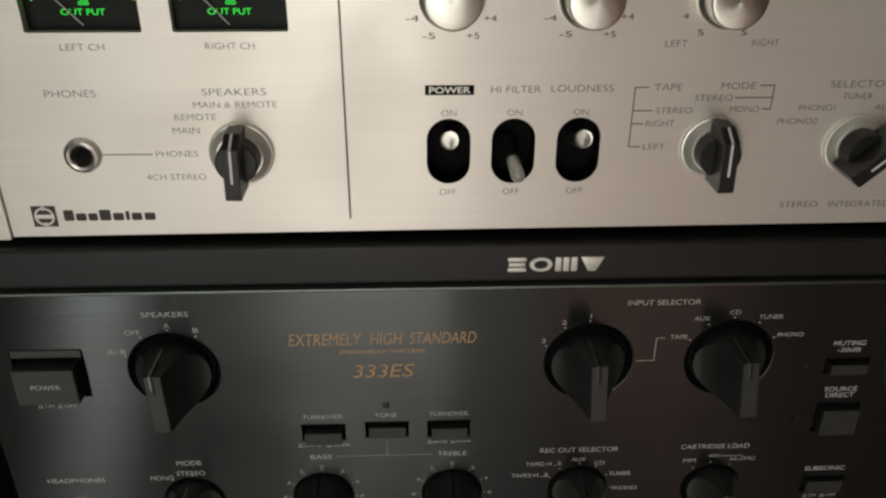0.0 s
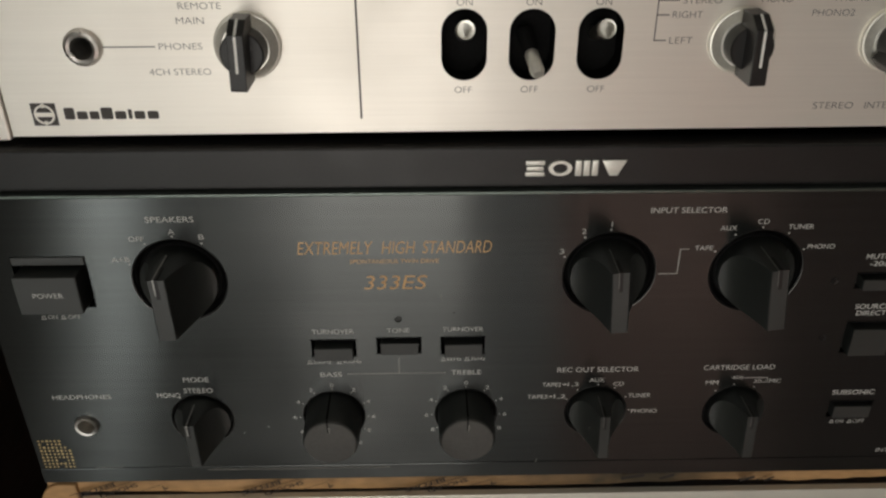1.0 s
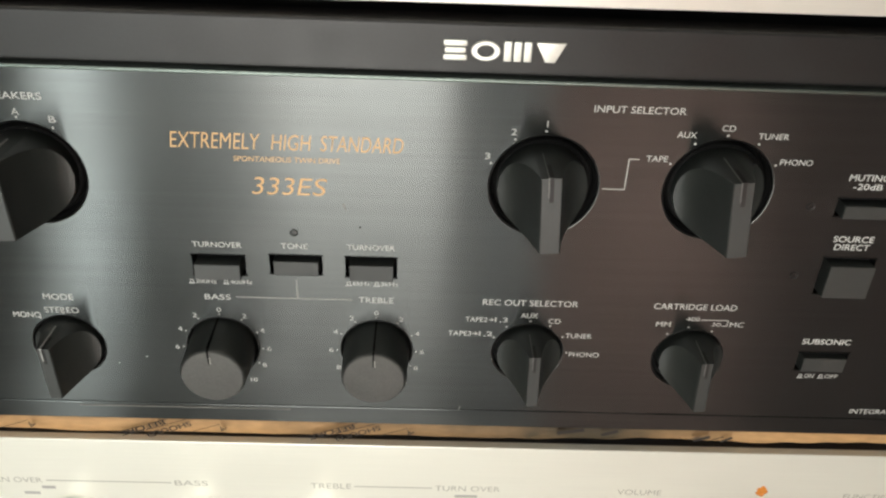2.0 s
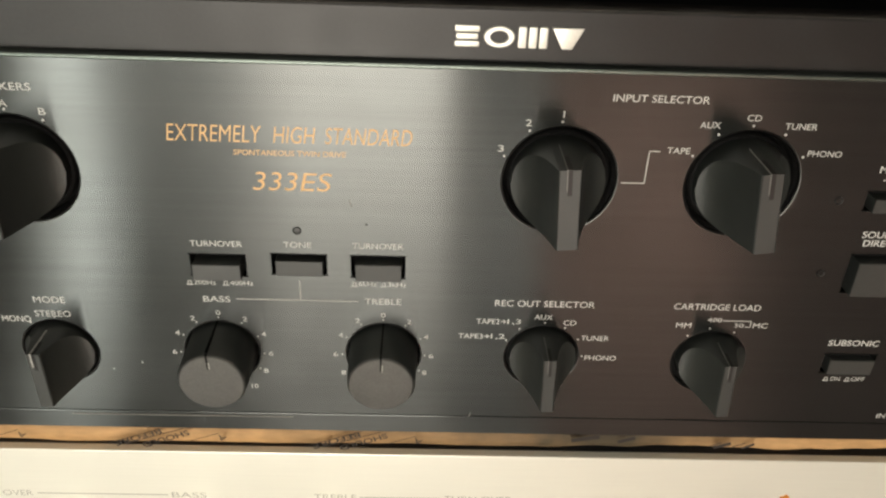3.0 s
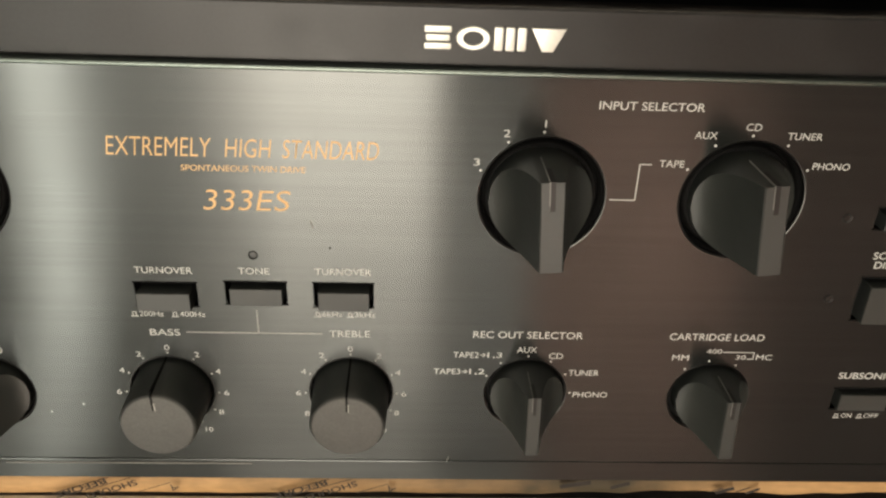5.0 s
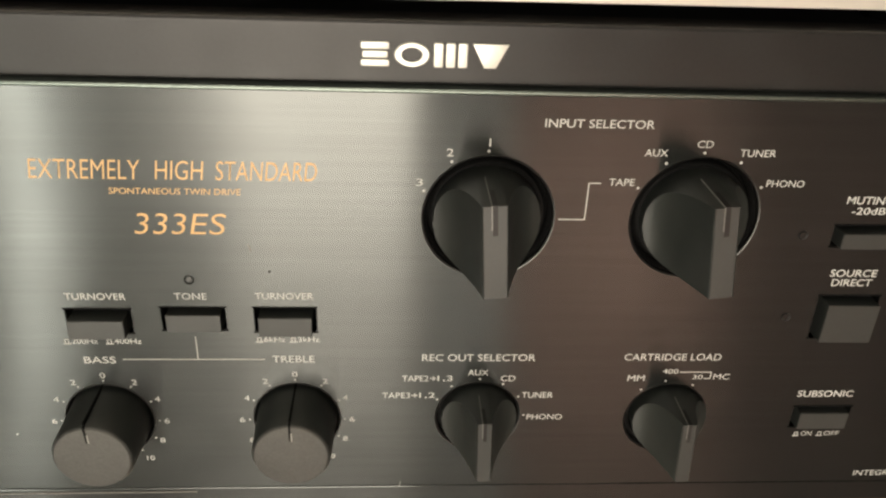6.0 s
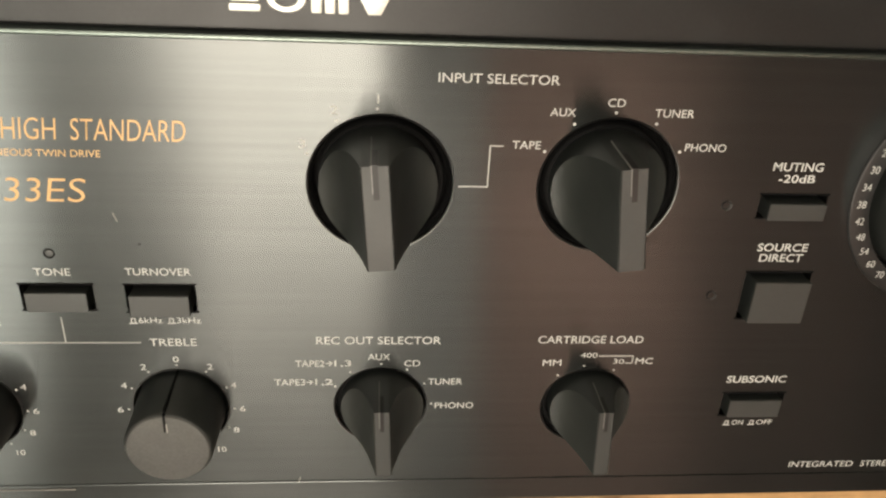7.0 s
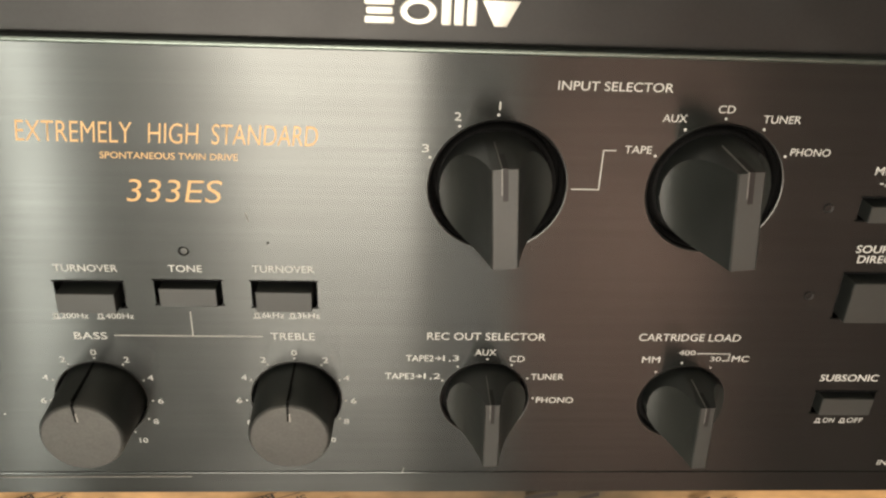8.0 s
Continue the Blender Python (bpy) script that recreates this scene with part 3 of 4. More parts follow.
    W("HEADPHONES", 0.0196, 0.0444, 0.0457, 0.0026)
    W("MODE", 0.0765, 0.0872, 0.0542, 0.0028)
    W("STEREO", 0.0758, 0.0881, 0.0484, 0.0028)
    W("MONO", 0.0641, 0.0740, 0.0460, 0.0028)
    W("ON", 0.0275, 0.0313, 0.0868, 0.0021, GREY_INK)
    W("OFF", 0.0355, 0.0406, 0.0868, 0.0021, GREY_INK)
    # press-in and press-out signs beside the small captions
    for a, z, ink in ((0.1299, 0.0627, WHITE_INK), (0.1421, 0.0627, WHITE_INK), (0.1857, 0.0634, WHITE_INK), (0.1957, 0.0634, WHITE_INK),
                      (0.3588, 0.0263, WHITE_INK), (0.3668, 0.0263, WHITE_INK), (0.0249, 0.0868, GREY_INK), (0.0328, 0.0868, GREY_INK)):
        stroke([(a, z - 0.0009), (a + 0.0018, z - 0.0009)], 0.0004, FP, ink, t, "printed_sign")
        stroke([(a + 0.0004, z - 0.0007), (a + 0.0004, z + 0.0006), (a + 0.0014, z + 0.0006), (a + 0.0014, z - 0.0007)], 0.0003, FP, ink, t, "printed_sign")
    # index dots round the pointer knobs
    def dots(c, r, angles, size=0.0004):
        for a in angles:
            dot(c[0] + r * math.sin(radians(a)), c[1] + r * math.cos(radians(a)), size, FP, WHITE_INK, t)

    dots(big[0], 0.0199, (-67, -33, 0, 33))
    dots(big[1], 0.0199, (-66, -33, -3))
    dots(big[2], 0.0199, (-62, -33, -2, 30, 60))
    dots(small[0], 0.0146, (-34, 2))
    dots(small[1], 0.0148, (-62, -36, 0, 30, 58, 88), 0.00035)
    dots(small[2], 0.0148, (-40, -8, 28), 0.00035)
    for (x, z) in tone:
        steps = (("0", 0), ("2", 32), ("4", 62), ("6", 92), ("8", 120), ("10", 147), ("2", -32), ("4", -62), ("6", -92), ("8", -122))
        for s, a in steps:
            q = radians(a)
            dot(x + 0.0148 * math.sin(q), z + 0.0148 * math.cos(q), 0.00032, FP, WHITE_INK, t)
            px, pz = x + (0.0187 if s == "10" else 0.0171) * math.sin(q), z + (0.0187 if s == "10" else 0.0168) * math.cos(q)
            w = 0.0008 if len(s) == 1 else 0.0012
            word(s, px - w, px + w, pz, 0.0019, FP, WHITE_INK, t, name="scale_number")

    # badge: plain raised shapes in pale silver
    for a, b, lo, hi in ((0.2174, 0.2246, 0.1494, 0.1512), (0.2178, 0.2242, 0.1472, 0.1489), (0.2174, 0.2246, 0.1450, 0.1467),
                         (0.2360, 0.2384, 0.1450, 0.1512), (0.2391, 0.2415, 0.1450, 0.1512), (0.2422, 0.2446, 0.1450, 0.1512)):
        part("badge_bar", slab(rounded(a, b, lo + 0.0004, hi + 0.0004, 0.0004, 3), BP + 0.001, BP - 0.0007, 0.0002), PALE_SILVER, t, "pale silver badge in plain raised shapes", 30)
    part("badge_bar", slab([(0.2458, 0.1516), (0.2490, 0.1454), (0.2520, 0.1454), (0.2552, 0.1516)], BP + 0.001, BP - 0.0007, 0.0002), PALE_SILVER, t, "", 30)
    oval = lathe([(1.0, BP + 0.001), (1.0, BP - 0.0005), (0.94, BP - 0.0007), (0.62, BP - 0.0007), (0.56, BP + 0.001)], 40)
    part("badge_ring", moved(oval, Matrix.Translation((0.2304, 0, 0.1485)) @ Matrix.Diagonal((0.0045, 1, 0.0031, 1))), PALE_SILVER, t, "", 30)

    # residue of a dotted gold sticker
    rnd = random.Random(4)
    bms = []
    for i in range(8):
        for j in range(9):
            if (i > 5 and j > 5 and i + j > 12) or rnd.random() < 0.06:
                continue
            s = 0.00062 * rnd.uniform(0.75, 1.15)
            bm = bmesh.new()
            cx, cz = 0.0078 + 0.0018 * i + rnd.uniform(-1, 1) * 1e-4, 0.0062 + 0.0019 * j
            bm.faces.new([bm.verts.new((a, FP - 0.00012, b)) for a, b in circle(cx, cz, s, 8)])
            bms.append(bm)
    tagged(part("sticker_residue", merge(*bms), GOLD, t, "worn remains of a dotted gold sticker"), kind="stuff")
    # specks and smears of dust on the face
    for x, z, r, ink in ((0.1097, 0.0278, 0.0003, GREY_INK), (0.0990, 0.0246, 0.00025, GREY_INK), (0.1910, 0.0865, 0.0004, BLACK_TRIM)):
        dot(x, z, r, FP, ink, t, "dust_speck")
    stroke([(0.1856, 0.0952), (0.1863, 0.0930)], 0.0003, FP, DUST_GLINT, t, "smear")
    # along the foot of the face: a painted glint of the strip's edge, then two scratches
    for p, q, w in (((0.0800, 0.0029), (0.1620, 0.0031), 0.0004), ((0.0300, 0.0052), (0.0420, 0.0053), 0.00022), ((0.2286, 0.0049), (0.2291, 0.0066), 0.0003)):
        stroke([p, q], w, FP, DUST_GLINT, t, "scratch_and_glint")
    return t


# ---- the silver amplifier on top ----
TP = 0.0097


def silver_amplifier():
    t = thing("amplifier", 0, 0, 0, "champagne aluminium stereo amplifier with switches and lit meters, stacked on top", "amplifier", "stacked amplifiers")
    x0, x1, z0, z1 = 0.0280, 0.4360, 0.1599, 0.3000
    ovals = [(0.1943, 0.1929), (0.2183, 0.1928), (0.2425, 0.1930)]
    meters = [(0.0500, 0.0894), (0.0998, 0.1391)]
    holes = [rounded(x - 0.0081, x + 0.0081, z - 0.0127, z + 0.0127, 0.0080, 10) for x, z in ovals]
    holes += [rounded(a, b, 0.2372, 0.2720, 0.0006, 2) for a, b in meters] + [circle(0.0610, 0.1932, 0.0050)]
    face = box(x0, x1, TP, TP + 0.004, z0, z1, 0.0005)
    for v in face.verts:
        if v.co.z < z0 + 0.001:
            v.co.z += 0.0018 * (v.co.x - x0) / (x1 - x0)   # the foot of the face rises slightly to one end
    pierced("front_panel", face, holes, CHAMPAGNE, t, "champagne brushed aluminium front")
    part("backing", box(x0 + 0.002, x1 - 0.002, TP + 0.0125, TP + 0.018, z0 + 0.002, z1 - 0.002), BLACK_FLAT, t)
    for a, b in ((0.0185, 0.0274), (0.4366, 0.4455)):
        part("side_trim", box(a, b, TP - 0.0006, TP + 0.02, z0 - 0.0012, z1, 0.0008), CHAMPAGNE, t, "champagne aluminium end strip")
    part("cabinet", box(0.0195, 0.4445, 0.028, 0.33, 0.1625, 0.305, 0.002), WALNUT, t, "walnut veneered cabinet")
    for x, y in ((0.07, 0.06), (0.39, 0.06), (0.07, 0.29), (0.39, 0.29)):
        part("foot", moved(lathe([(0, 0), (0.011, 0), (0.012, 0.004), (0.012, 0.0128), (0, 0.0128)], 24), Matrix.Translation((x, y, 0.1498)) @ pose(0, 0, 0, 90, 0, 0)), BLACK_FLAT, t)
    stroke([(0.1568, 0.1665), (0.1568, 0.2950)], 0.0007, TP, DARK_INK, t, "dividing_line")

    # meters
    for a, b in meters:
        c = (a + b) / 2
        ob = part("meter", box(a - 0.0005, b + 0.0005, TP + 0.0052, TP + 0.0085, 0.2366, 0.2725), METER_FACE, t, "dark level meter with green lit scale")
        word("OUT PUT", c - 0.0082, c + 0.0068, 0.2431, 0.0021, TP + 0.0052, GREEN_LIGHT, ob)
        word("dB", c - 0.0018, c + 0.0018, 0.2464, 0.0020, TP + 0.0052, GREEN_LIGHT, ob)
        for sgn in (-1, 1):
            pts = [(c + sgn * 0.0195 * math.sin(radians(q)), 0.2385 + 0.0195 * math.cos(radians(q))) for q in range(26, 63, 6)]
            stroke(pts, 0.0011, TP + 0.0052, GREEN_LIGHT, ob, "scale_arc")
        needle = box(-0.0002, 0.0002, -0.0008, 0.0, 0.0, 0.021)
        part("needle", moved(needle, pose(c - 0.001, TP + 0.0048, 0.2388, 0, -42, 0)), WHITE_INK, ob)

    # headphone socket
    ob = part("headphone_socket", lathe([(0.0066, 0.0002), (0.0066, -0.0014), (0.0060, -0.0026), (0.0050, -0.0030), (0.0040, -0.0026), (0.0037, -0.0010), (0.0037, 0.012)], 44, 0.0610, 0.1932), CHROME, t, "chromed headphone socket", 40)
    ob.location.y = TP
    part("socket_bore", lathe([(0.0042, TP + 0.0119), (0, TP + 0.0119)], 24, 0.0610, 0.1932), BLACK_FLAT, t)

    # pointer knobs: turned skirt, black boss, black pointer blade with a white line
    def blade(x, z, angle):
        m = pose(x, TP, z, 0, angle, 0)
        skirt = part("selector_knob", (lathe([(0.0117, 0.0), (0.0118, -0.0014), (0.0114, -0.0022), (0.0110, -0.0023), (0.0088, -0.0046), (0.0083, -0.0049), (0, -0.0049)], 56)), SKIRT, t, "silver skirted knob with a black pointer", 30)
        skirt.matrix_local = m
        part("boss", (lathe([(0.0078, -0.0046), (0.0075, -0.0118), (0.0070, -0.0122), (0, -0.0122)], 40)), BLACK_TRIM, skirt, "black round boss", 30)
        side = [(-0.0106, -0.0060), (-0.0106, -0.0201), (-0.0100, -0.0208), (0.0085, -0.0208), (0.0124, -0.0150), (0.0124, -0.0060)]
        bm = bmesh.new()
        for sx in (-1, 1):
            bm.faces.new([bm.verts.new((sx * 0.0028, y, q)) for q, y in side])
        bm.verts.ensure_lookup_table()
        n = len(side)
        for k in range(n):
            bm.faces.new((bm.verts[k], bm.verts[(k + 1) % n], bm.verts[n + (k + 1) % n], bm.verts[n + k]))
        bmesh.ops.bevel(bm, geom=list(bm.edges), offset=0.0003, segments=2, affect="EDGES", profile=0.5)
        part("pointer", bm, BLACK_TRIM, skirt, "black pointer blade")
        ln = bmesh.new()
        ln.faces.new([ln.verts.new(v) for v in ((-0.00045, -0.02095, -0.0040), (0.00045, -0.02095, -0.0040), (0.00045, -0.02095, 0.0082), (-0.00045, -0.02095, 0.0082))])
        ln.faces.new([ln.verts.new(v) for v in ((-0.00045, -0.02095, 0.0085), (0.00045, -0.02095, 0.0085), (0.00045, -0.01515, 0.0125), (-0.00045, -0.01515, 0.0125))])
        part("pointer_line", ln, WHITE_PAINT, skirt, "white pointer line")

    for x, z, a in ((0.1185, 0.1935, 2), (0.2922, 0.1942, -2), (0.3464, 0.1946, 46)):
        blade(x, z, a)

    # turned tone and balance knobs
    for x in (0.1950, 0.2425, 0.2900):
        ob = part("tone_knob", lathe([(0.0112, 0), (0.0113, -0.003), (0.0106, -0.0040), (0.0099, -0.0044), (0.0097, -0.0112), (0.0092, -0.0120), (0.0086, -0.0122), (0.0004, -0.0117), (0, -0.0117)], 64), SILVER, t, "turned silver knob with a spun face", 30)
        ob.location = (x, TP, 0.2490)

    # toggle switches
    for (x, z), up in zip(ovals, (True, False, True)):
        ob = part("toggle_switch", slab(rounded(x - 0.0085, x + 0.0085, z - 0.0131, z + 0.0131, 0.0084, 10), TP + 0.0126, TP + 0.0110), BLACK_FLAT, t, "toggle switch in a black oval well")
        wall = bmesh.new()
        inner = rounded(x - 0.0079, x + 0.0079, z - 0.0125, z + 0.0125, 0.0078, 10)
        fr = [wall.verts.new((a, TP - 0.0002, b)) for a, b in inner]
        bk = [wall.verts.new((a, TP + 0.0112, b)) for a, b in inner]
        for k in range(len(fr)):
            wall.faces.new((fr[k], fr[(k + 1) % len(fr)], bk[(k + 1) % len(fr)], bk[k]))
        part("well", wall, BLACK_FLAT, ob)
        lever = lathe([(0.0024, 0.0), (0.0026, -0.006), (0.0030, -0.015), (0.0034, -0.0175), (0.0032, -0.0208), (0.0024, -0.0206), (0, -0.0210)], 28)
        if not up:
            lever = lathe([(0, -0.0052), (0.0021, -0.0054), (0.0025, -0.0064), (0.0025, -0.0140), (0.0020, -0.0153), (0.0010, -0.0158), (0, -0.0159)], 28)
            stem = lathe([(0.0030, 0.004), (0.0026, -0.0030), (0.0018, -0.0060), (0, -0.0062)], 24)
            part("stem", moved(stem, pose(x - 0.0014, TP + 0.0045, z + 0.0006, 36, 0, 15)), BLACK_FLAT, ob, "", 40)
        part("lever", moved(lever, pose(x, TP + 0.0115, z + 0.001, -18, 0, 0) if up else pose(x - 0.0014, TP + 0.0045, z + 0.0006, 36, 0, 15)), SKIRT if not up else SILVER, ob, "polished metal lever", 40)

    W = lambda s, a, b, z, h, mat=DARK_INK, weight=0.0: word(s, a, b, z, h * 0.9, TP, mat, t, 0.0, weight - 0.016)
    W("LEFT CH", 0.0609, 0.0758, 0.2323, 0.0025)
    W("RIGHT CH", 0.1102, 0.1270, 0.2324, 0.0025)
    W("PHONES", 0.0520, 0.0698, 0.2160, 0.0028)
    W("SPEAKERS", 0.1068, 0.1294, 0.2162, 0.0028)
    W("MAIN & REMOTE", 0.1033, 0.1328, 0.2116, 0.0025)
    W("REMOTE", 0.0960, 0.1106, 0.2071, 0.0025)
    W("MAIN", 0.0946, 0.1041, 0.2021, 0.0025)
    W("PHONES", 0.0872, 0.1023, 0.1932, 0.0025)
    W("4CH STEREO", 0.0824, 0.1042, 0.1841, 0.0025)
    stroke([(0.0680, 0.1931), (0.0857, 0.1931)], 0.0004, TP, DARK_INK, t)
    for s, x, z in (("-4", 0.1815, 0.2415), ("+4", 0.2084, 0.2414), ("-5", 0.1872, 0.2355), ("+5", 0.2025, 0.2355), ("-4", 0.2291, 0.2415), ("+4", 0.2559, 0.2418),
                    ("-5", 0.2348, 0.2359), ("+5", 0.2502, 0.2358), ("4", 0.2762, 0.2419), ("5", 0.2822, 0.2362), ("5", 0.2975, 0.2362)):
        w = 0.0011 * len(s)
        word(s, x - w, x + w, z, 0.0021, TP, DARK_INK, t, name="scale_number")
    W("LEFT", 0.2703, 0.2782, 0.2325, 0.0025)
    W("RIGHT", 0.3013, 0.3108, 0.2326, 0.0025)
    part("caption_plate", box(0.1857, 0.2033, TP - 0.0001, TP + 0.001, 0.2145, 0.2181), BLACK_FLAT, t, "black plate behind a caption")
    word("POWER", 0.1872, 0.2020, 0.2163, 0.0023, TP - 0.0001, PALE_SILVER, t, 0.0, 0.01)
    W("HI FILTER", 0.2094, 0.2273, 0.2164, 0.0028)
    W("LOUDNESS", 0.2311, 0.2536, 0.2166, 0.0028)
    for (x, z) in ovals:
        W("ON", x - 0.0027, x + 0.0027, 0.2078, 0.0025)
        W("OFF", x - 0.0033, x + 0.0029, 0.1768, 0.0026)
    W("TAPE", 0.2683, 0.2786, 0.2168, 0.0028)
    W("MODE", 0.2928, 0.3054, 0.2171, 0.0028)
    W("STEREO", 0.2837, 0.2975, 0.2127, 0.0025)
    W("STEREO", 0.2700, 0.2834, 0.2081, 0.0025)
    W("RIGHT", 0.2669, 0.2774, 0.2032, 0.0025)
    W("LEFT", 0.2669, 0.2750, 0.1942, 0.0025)
    W("MONO", 0.2974, 0.3081, 0.2084, 0.0025)
    stroke([(0.2663, 0.2168), (0.2614, 0.2168), (0.2614, 0.1942), (0.2654, 0.1942)], 0.0004, TP, DARK_INK, t)
    stroke([(0.2614, 0.2081), (0.2685, 0.2081)], 0.0004, TP, DARK_INK, t)
    stroke([(0.2614, 0.2031), (0.2655, 0.2031)], 0.0004, TP, DARK_INK, t)
    stroke([(0.3070, 0.2172), (0.3122, 0.2172), (0.3122, 0.2084), (0.3092, 0.2084)], 0.0004, TP, DARK_INK, t)
    stroke([(0.2987, 0.2127), (0.3122, 0.2127)], 0.0004, TP, DARK_INK, t)
    W("SELECTOR", 0.3329, 0.3558, 0.2175, 0.0028)
    W("TUNER", 0.3384, 0.3494, 0.2129, 0.0025)
    W("PHONO1", 0.3231, 0.3365, 0.2087, 0.0025)
    W("PHONO2", 0.3159, 0.3308, 0.2036, 0.0025)
    W("AUX", 0.3513, 0.3591, 0.2087, 0.0025)
    W("STEREO", 0.3235, 0.3384, 0.1698, 0.0027)
    W("INTEGRATED", 0.3428, 0.3668, 0.1698, 0.0027)

    # maker's mark: plain bars and a plain roundel
    for a, b, lo, hi in ((0.0489, 0.0526, 0.1664, 0.1714), (0.0534, 0.0572, 0.1664, 0.1700), (0.0580, 0.0614, 0.1664, 0.1700), (0.0622, 0.0664, 0.1664, 0.1714),
                         (0.0672, 0.0712, 0.1664, 0.1700), (0.0720, 0.0734, 0.1664, 0.1708), (0.0742, 0.0780, 0.1664, 0.1700), (0.0790, 0.0830, 0.1664, 0.1700)):
        part("name_bar", slab(rounded(a, b, lo + 0.0003, hi - 0.0003, 0.0006, 3), TP + 0.0005, TP - 0.00015), DARK_INK, t)
    part("emblem", slab([(0.0372, 0.1644), (0.0462, 0.1644), (0.0462, 0.1729), (0.0372, 0.1729)], TP + 0.0005, TP - 0.00012), DARK_INK, t, "small dark square emblem with a pale roundel")
    part("emblem", lathe([(0.0037, TP), (0.0037, TP - 0.0003), (0.0030, TP - 0.0003), (0.0030, TP)], 32, 0.0417, 0.1686), CHAMPAGNE, t)
    part("emblem", box(0.0388, 0.0446, TP - 0.0003, TP, 0.1678, 0.1694), CHAMPAGNE, t)
    for lo, hi in ((0.1646, 0.1662), (0.1712, 0.1728)):
        part("emblem", box(0.0412, 0.0422, TP - 0.0003, TP, lo, hi), CHAMPAGNE, t)
    return t


# ---- the cream amplifier underneath ----
def cream_amplifier():
    t = thing("amplifier", 0, 0, -0.155, "cream aluminium amplifier with silver knobs, at the bottom of the stack", "amplifier", "stacked amplifiers")
    up = Matrix.Translation((0, 0, 0.155))
    P = lambda name, bm, mat, label="", smooth=None, parent=None: part(name, moved(bm, up), mat, parent or t, label, smooth)
    x0, x1 = 0.0180, 0.4480
    P("front_panel", box(x0, x1, 0.0, 0.004, -0.147, -0.0157, 0.0005), CREAM, "cream anodised aluminium front")
    P("cover", box(x0 + 0.003, x1 - 0.003, 0.004, 0.33, -0.147, -0.0163, 0.001), STEEL_LID, "dusty black sheet-steel cover")
    for x, y in ((0.06, 0.04), (0.41, 0.04), (0.06, 0.29), (0.41, 0.29)):
        P("foot", box(x - 0.012, x + 0.012, y - 0.012, y + 0.012, -0.155, -0.147, 0.002), BLACK_FLAT)
    for x in (0.0650, 0.1190, 0.1735):
        P("tone_knob", lathe([(0.0105, 0.0), (0.0106, -0.0020), (0.0098, -0.0030), (0.0092, -0.0120), (0.0086, -0.0130), (0, -0.0132)], 48, x, -0.0600), SILVER, "turned silver knob", 30)
    P("selector_knob", lathe([(0.0105, 0.0), (0.0106, -0.0020), (0.0098, -0.0030), (0.0092, -0.0120), (0.0086, -0.0130), (0, -0.0132)], 48, 0.2340, -0.0615), BLACK_KNOB, "black round knob", 30)
    P("volume_knob", lathe([(0.0165, 0.0), (0.0166, -0.0020), (0.0155, -0.0030), (0.0148, -0.0160), (0.0140, -0.0170), (0, -0.0172)], 56, 0.3080, -0.0680), SILVER, "large turned silver knob", 30)
    Z = -0.0394 + 0.155
    W = lambda s, a, b, h=0.0030, z=Z: word(s, a, b, z, h, 0.0, FADED_INK, t, 0.0, -0.006)
    W("TURN OVER", 0.0300, 0.0560)
    W("BASS", 0.1112, 0.1250)
    W("TREBLE", 0.1682, 0.1853)
    W("TURN OVER", 0.2207, 0.2483)
    W("VOLUME", 0.2985, 0.3173)
    W("FUNCTION", 0.3960, 0.4190)
    stroke([(0.0580, Z), (0.1095, Z)], 0.0005, 0.0, FADED_INK, t)
    stroke([(0.1868, Z), (0.2192, Z)], 0.0005, 0.0, FADED_INK, t)
    for a, b, z in ((0.2300, 0.2380, -0.0440), (0.2230, 0.2290, -0.0475), (0.0560, 0.0600, -0.0435), (0.0480, 0.0530, -0.0470)):
        stroke([(a, z + 0.155), (b, z + 0.155)], 0.0016, 0.0, GREY_INK, t, "printed_bar")
    pts = [(0.3600 + 0.0022 * (1 + 0.25 * math.sin(2.3 * k + 1)) * math.cos(k * math.pi / 10), -0.0372 + 0.0028 * (1 + 0.2 * math.sin(1.7 * k)) * math.sin(k * math.pi / 10)) for k in range(20)]
    P("paint_spot", slab(pts, 0.0005, -0.0003), ORANGE, "small orange paint spot")
    return t


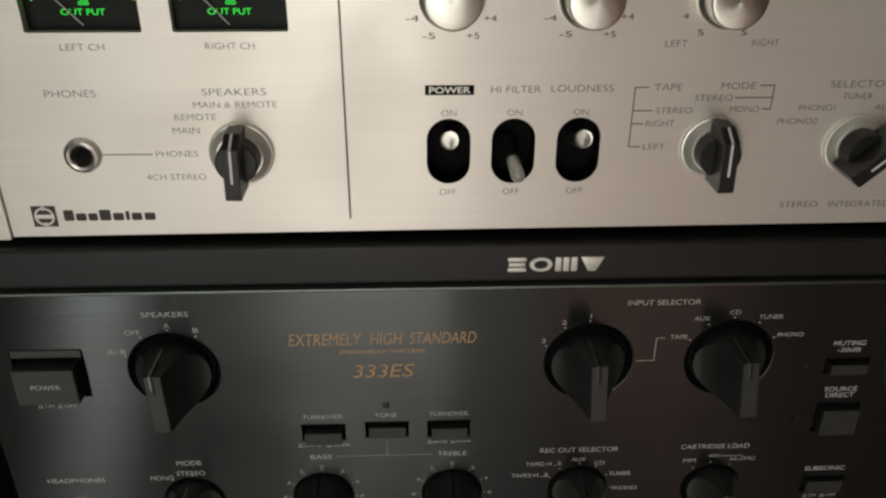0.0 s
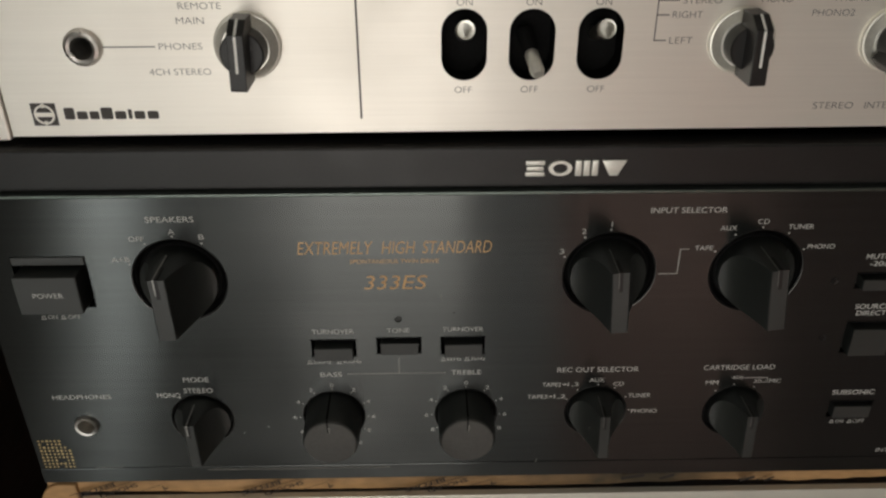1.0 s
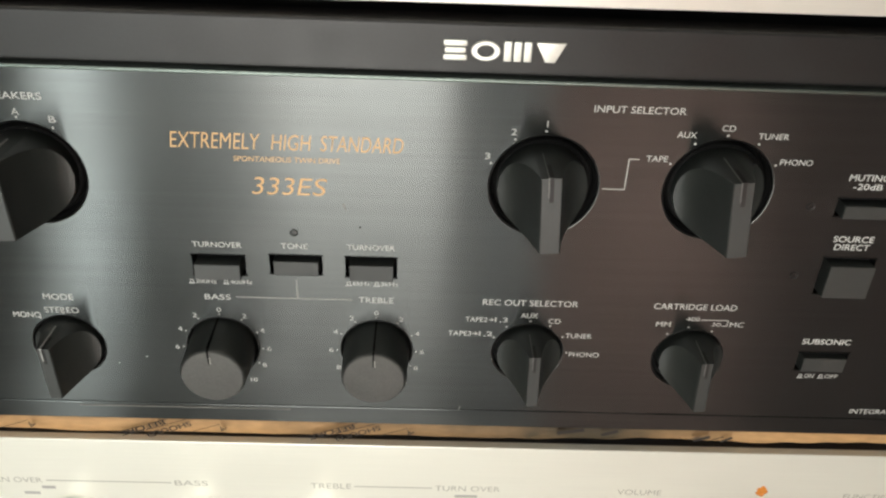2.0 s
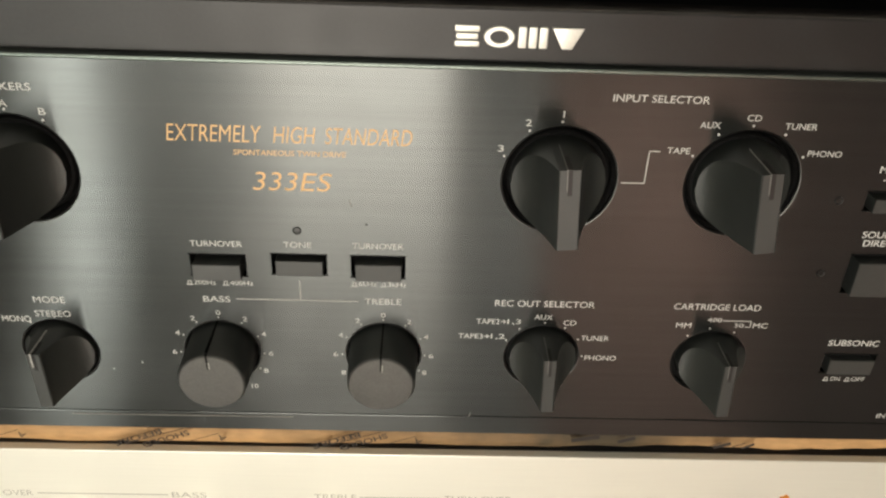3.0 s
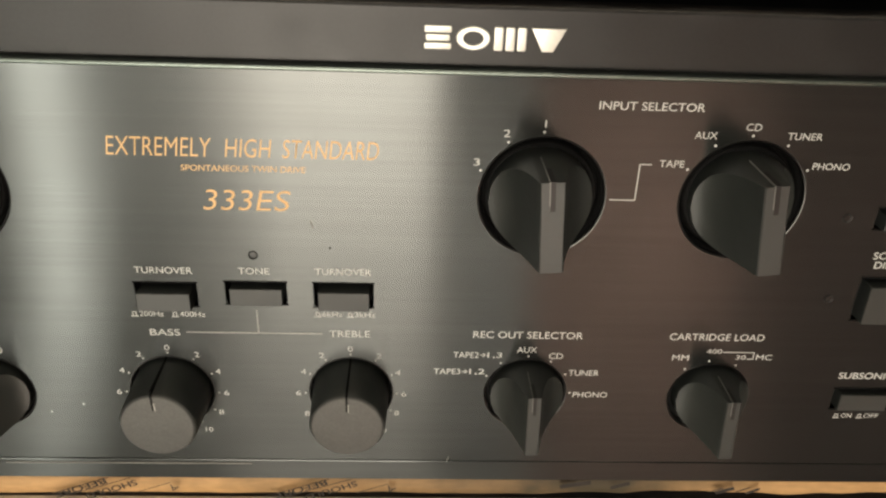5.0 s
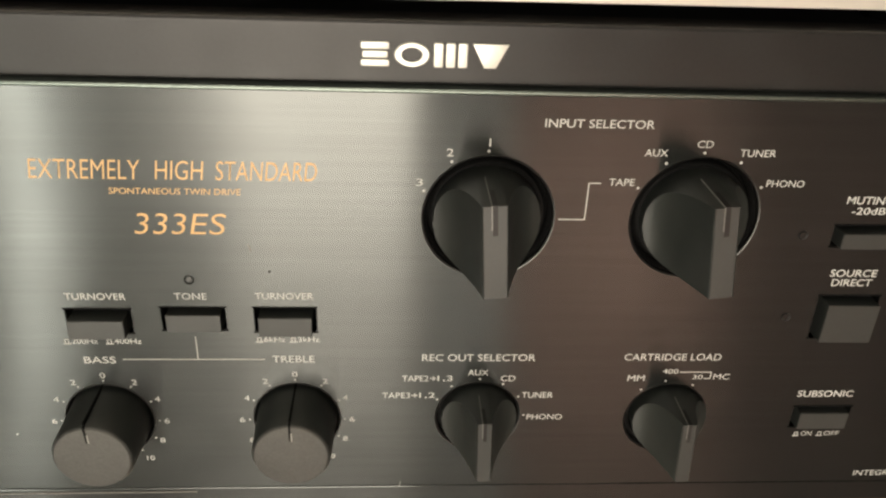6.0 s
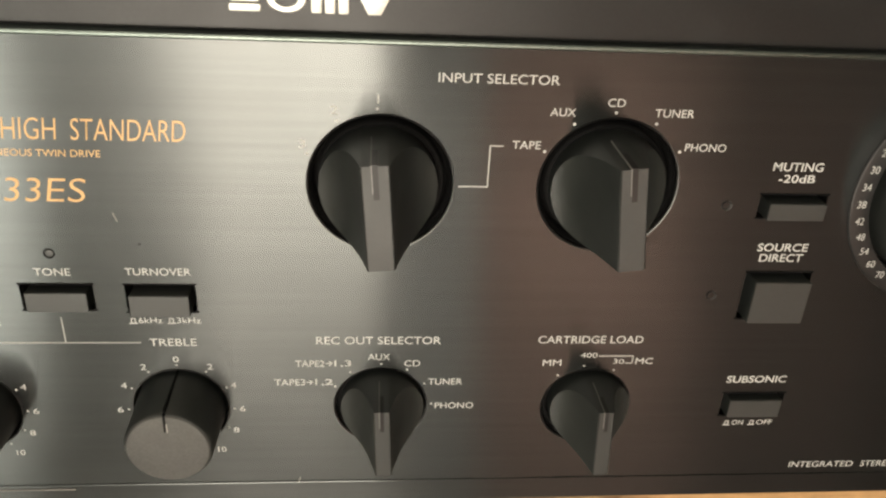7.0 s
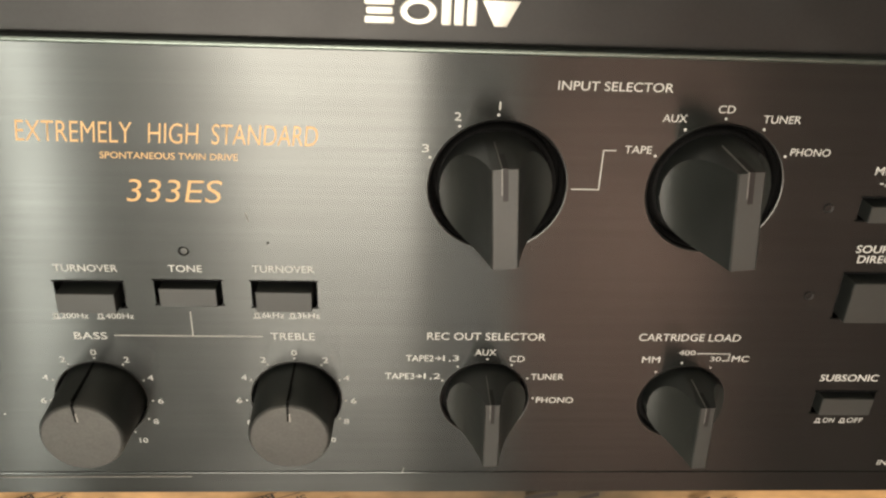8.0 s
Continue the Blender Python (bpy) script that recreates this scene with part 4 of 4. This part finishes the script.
# ---- the carton between the amplifiers ----
def carton():
    t = thing("carton", 0.23, 0.003, -0.0155, "flattened brown carton with dark printing, wedged under an amplifier", "cardboard")
    off = Matrix.Translation((-0.23, -0.003, 0.0155))
    bm = bmesh.new()
    n = 160
    rows = []
    for i in range(n + 1):
        u = i / n
        x = 0.0035 + 0.452 * u
        rag = 0.0014 * min(1.0, u * 25) + 0.0005 * noise.noise(Vector((x * 60, 0, 3))) + max(0, u - 0.40) * 0.0045 * (1 + 0.7 * noise.noise(Vector((x * 70, 2, 0))))
        front = 0.0032 + 0.0012 * noise.noise(Vector((x * 18, 7, 1)))
        zb = -0.0160 + max(rag, 0.0)
        sec = ((0.15, -0.0160), (front + 0.004, zb), (front + 0.0012, zb + 0.0003), (front, zb + 0.0014), (front - 0.0002, -0.0102), (front + 0.0004, -0.0062), (front + 0.0018, -0.0048), (front + 0.006, -0.0043), (0.15, -0.0043))
        rows.append([bm.verts.new((x, y, z)) for y, z in sec])
    for a, b in zip(rows, rows[1:]):
        for k in range(len(a) - 1):
            bm.faces.new((a[k], b[k], b[k + 1], a[k + 1]))
        bm.faces.new((a[-1], b[-1], b[0], a[0]))
    bm.faces.new(rows[0])
    bm.faces.new(list(reversed(rows[-1])))
    body = part("sheet", moved(bm, off), CARTON, t, "", 50)
    # one corner is bent down beside the lower amplifier
    rim = [(-0.0010, -0.0172), (0.0012, -0.0122), (0.0042, -0.0085), (0.0090, -0.0066), (0.0170, -0.0070), (0.0174, -0.0168),
           (0.0150, -0.0178), (0.0118, -0.0196), (0.0085, -0.0215), (0.0062, -0.0222), (0.0035, -0.0240), (0.0005, -0.0248), (-0.0006, -0.0215)]
    part("bent_corner", moved(slab(rim, 0.0040, 0.0014, 0.0006), off), CARTON, t, "", 40)
    # printing, upside down and aslant
    for x in (0.0262, 0.1022, 0.1780):
        word("BEFORE", x - 0.2398, x - 0.2202, 0.0064, 0.0026, -0.0024, BLACK_INK, t, weight=0.02, turn=201)
        word("SHOULD", x - 0.2293, x - 0.2097, 0.0058, 0.0026, -0.0024, BLACK_INK, t, weight=0.02, turn=201)
        stroke([(x - 0.2320 - 0.0105, 0.0030), (x - 0.2320 + 0.0120, 0.0112)], 0.0003, -0.0024, BLACK_INK, t)
        stroke([(x - 0.2245 - 0.0105, 0.0030), (x - 0.2245 + 0.0120, 0.0112)], 0.0003, -0.0024, BLACK_INK, t)
    for x in (0.0582, 0.1342, 0.2095):
        word("A", x - 0.2316, x - 0.2284, 0.0066, 0.0026, -0.0024, BLACK_INK, t, weight=0.01, turn=160)
        stroke([(x - 0.2420, 0.0050), (x - 0.2310, 0.0092)], 0.0003, -0.0024, BLACK_INK, t)
    for a, b, z, w in ((0.3235, 0.3275, 0.0065, 0.0005), (0.3260, 0.3310, 0.0062, 0.0016), (0.3330, 0.3370, 0.0066, 0.0005), (0.3370, 0.3405, 0.0060, 0.0012), (0.2700, 0.2790, 0.0085, 0.0018), (0.2880, 0.2930, 0.0082, 0.0016)):
        stroke([(a - 0.23, z), (b - 0.23, z + 0.0018)], w, -0.0024, BLACK_INK, t, "printed_bar")
    return t


BLACK_INK = material("black_print", (0.022, 0.017, 0.014), 0.8, 0.0, 0.3, 1500)
# colour of the pale marks and of the glint painted along the strip's edge
DUST_GLINT = material("pale_dust_and_glint", (0.22, 0.21, 0.19), 0.7, 0.1, 0.2, 900)
# pale colours for the glint along the worn groove edges, brighter and duller
BRIGHT_WORN_GLINT = material("bright_worn_edge_glint", (0.40, 0.40, 0.38), 0.45, 0.1, 0.2, 900, stain=0.5, stain_scale=300, stain_colour=(0.16, 0.16, 0.15))
WORN_GLINT = material("pale_worn_edge_glint", (0.22, 0.22, 0.21), 0.4, 0.2, 0.15, 900)
KNOB_CAP = material("dull_grey_anodised_metal", (0.125, 0.123, 0.117), 0.42, 0.7, 0.1, 1500, stain=0.3, stain_scale=120)
SEAM = material("polished_dark_edge", (0.19, 0.225, 0.205), 0.36, 1.0, 0.1, 900)
BLACK_RIM = material("black_turned_rim", (0.075, 0.075, 0.073), 0.40, 1.0, 0.1, 900)
GLOSS_BLACK = material("glossy_black_plastic", (0.010, 0.010, 0.010), 0.16, 0.0, 0.1, 900)
CHROME_DARK = material("tarnished_metal", (0.30, 0.27, 0.23), 0.4, 0.9, 0.2, 900)
cream_amplifier()
carton()
black_amplifier()
silver_amplifier()
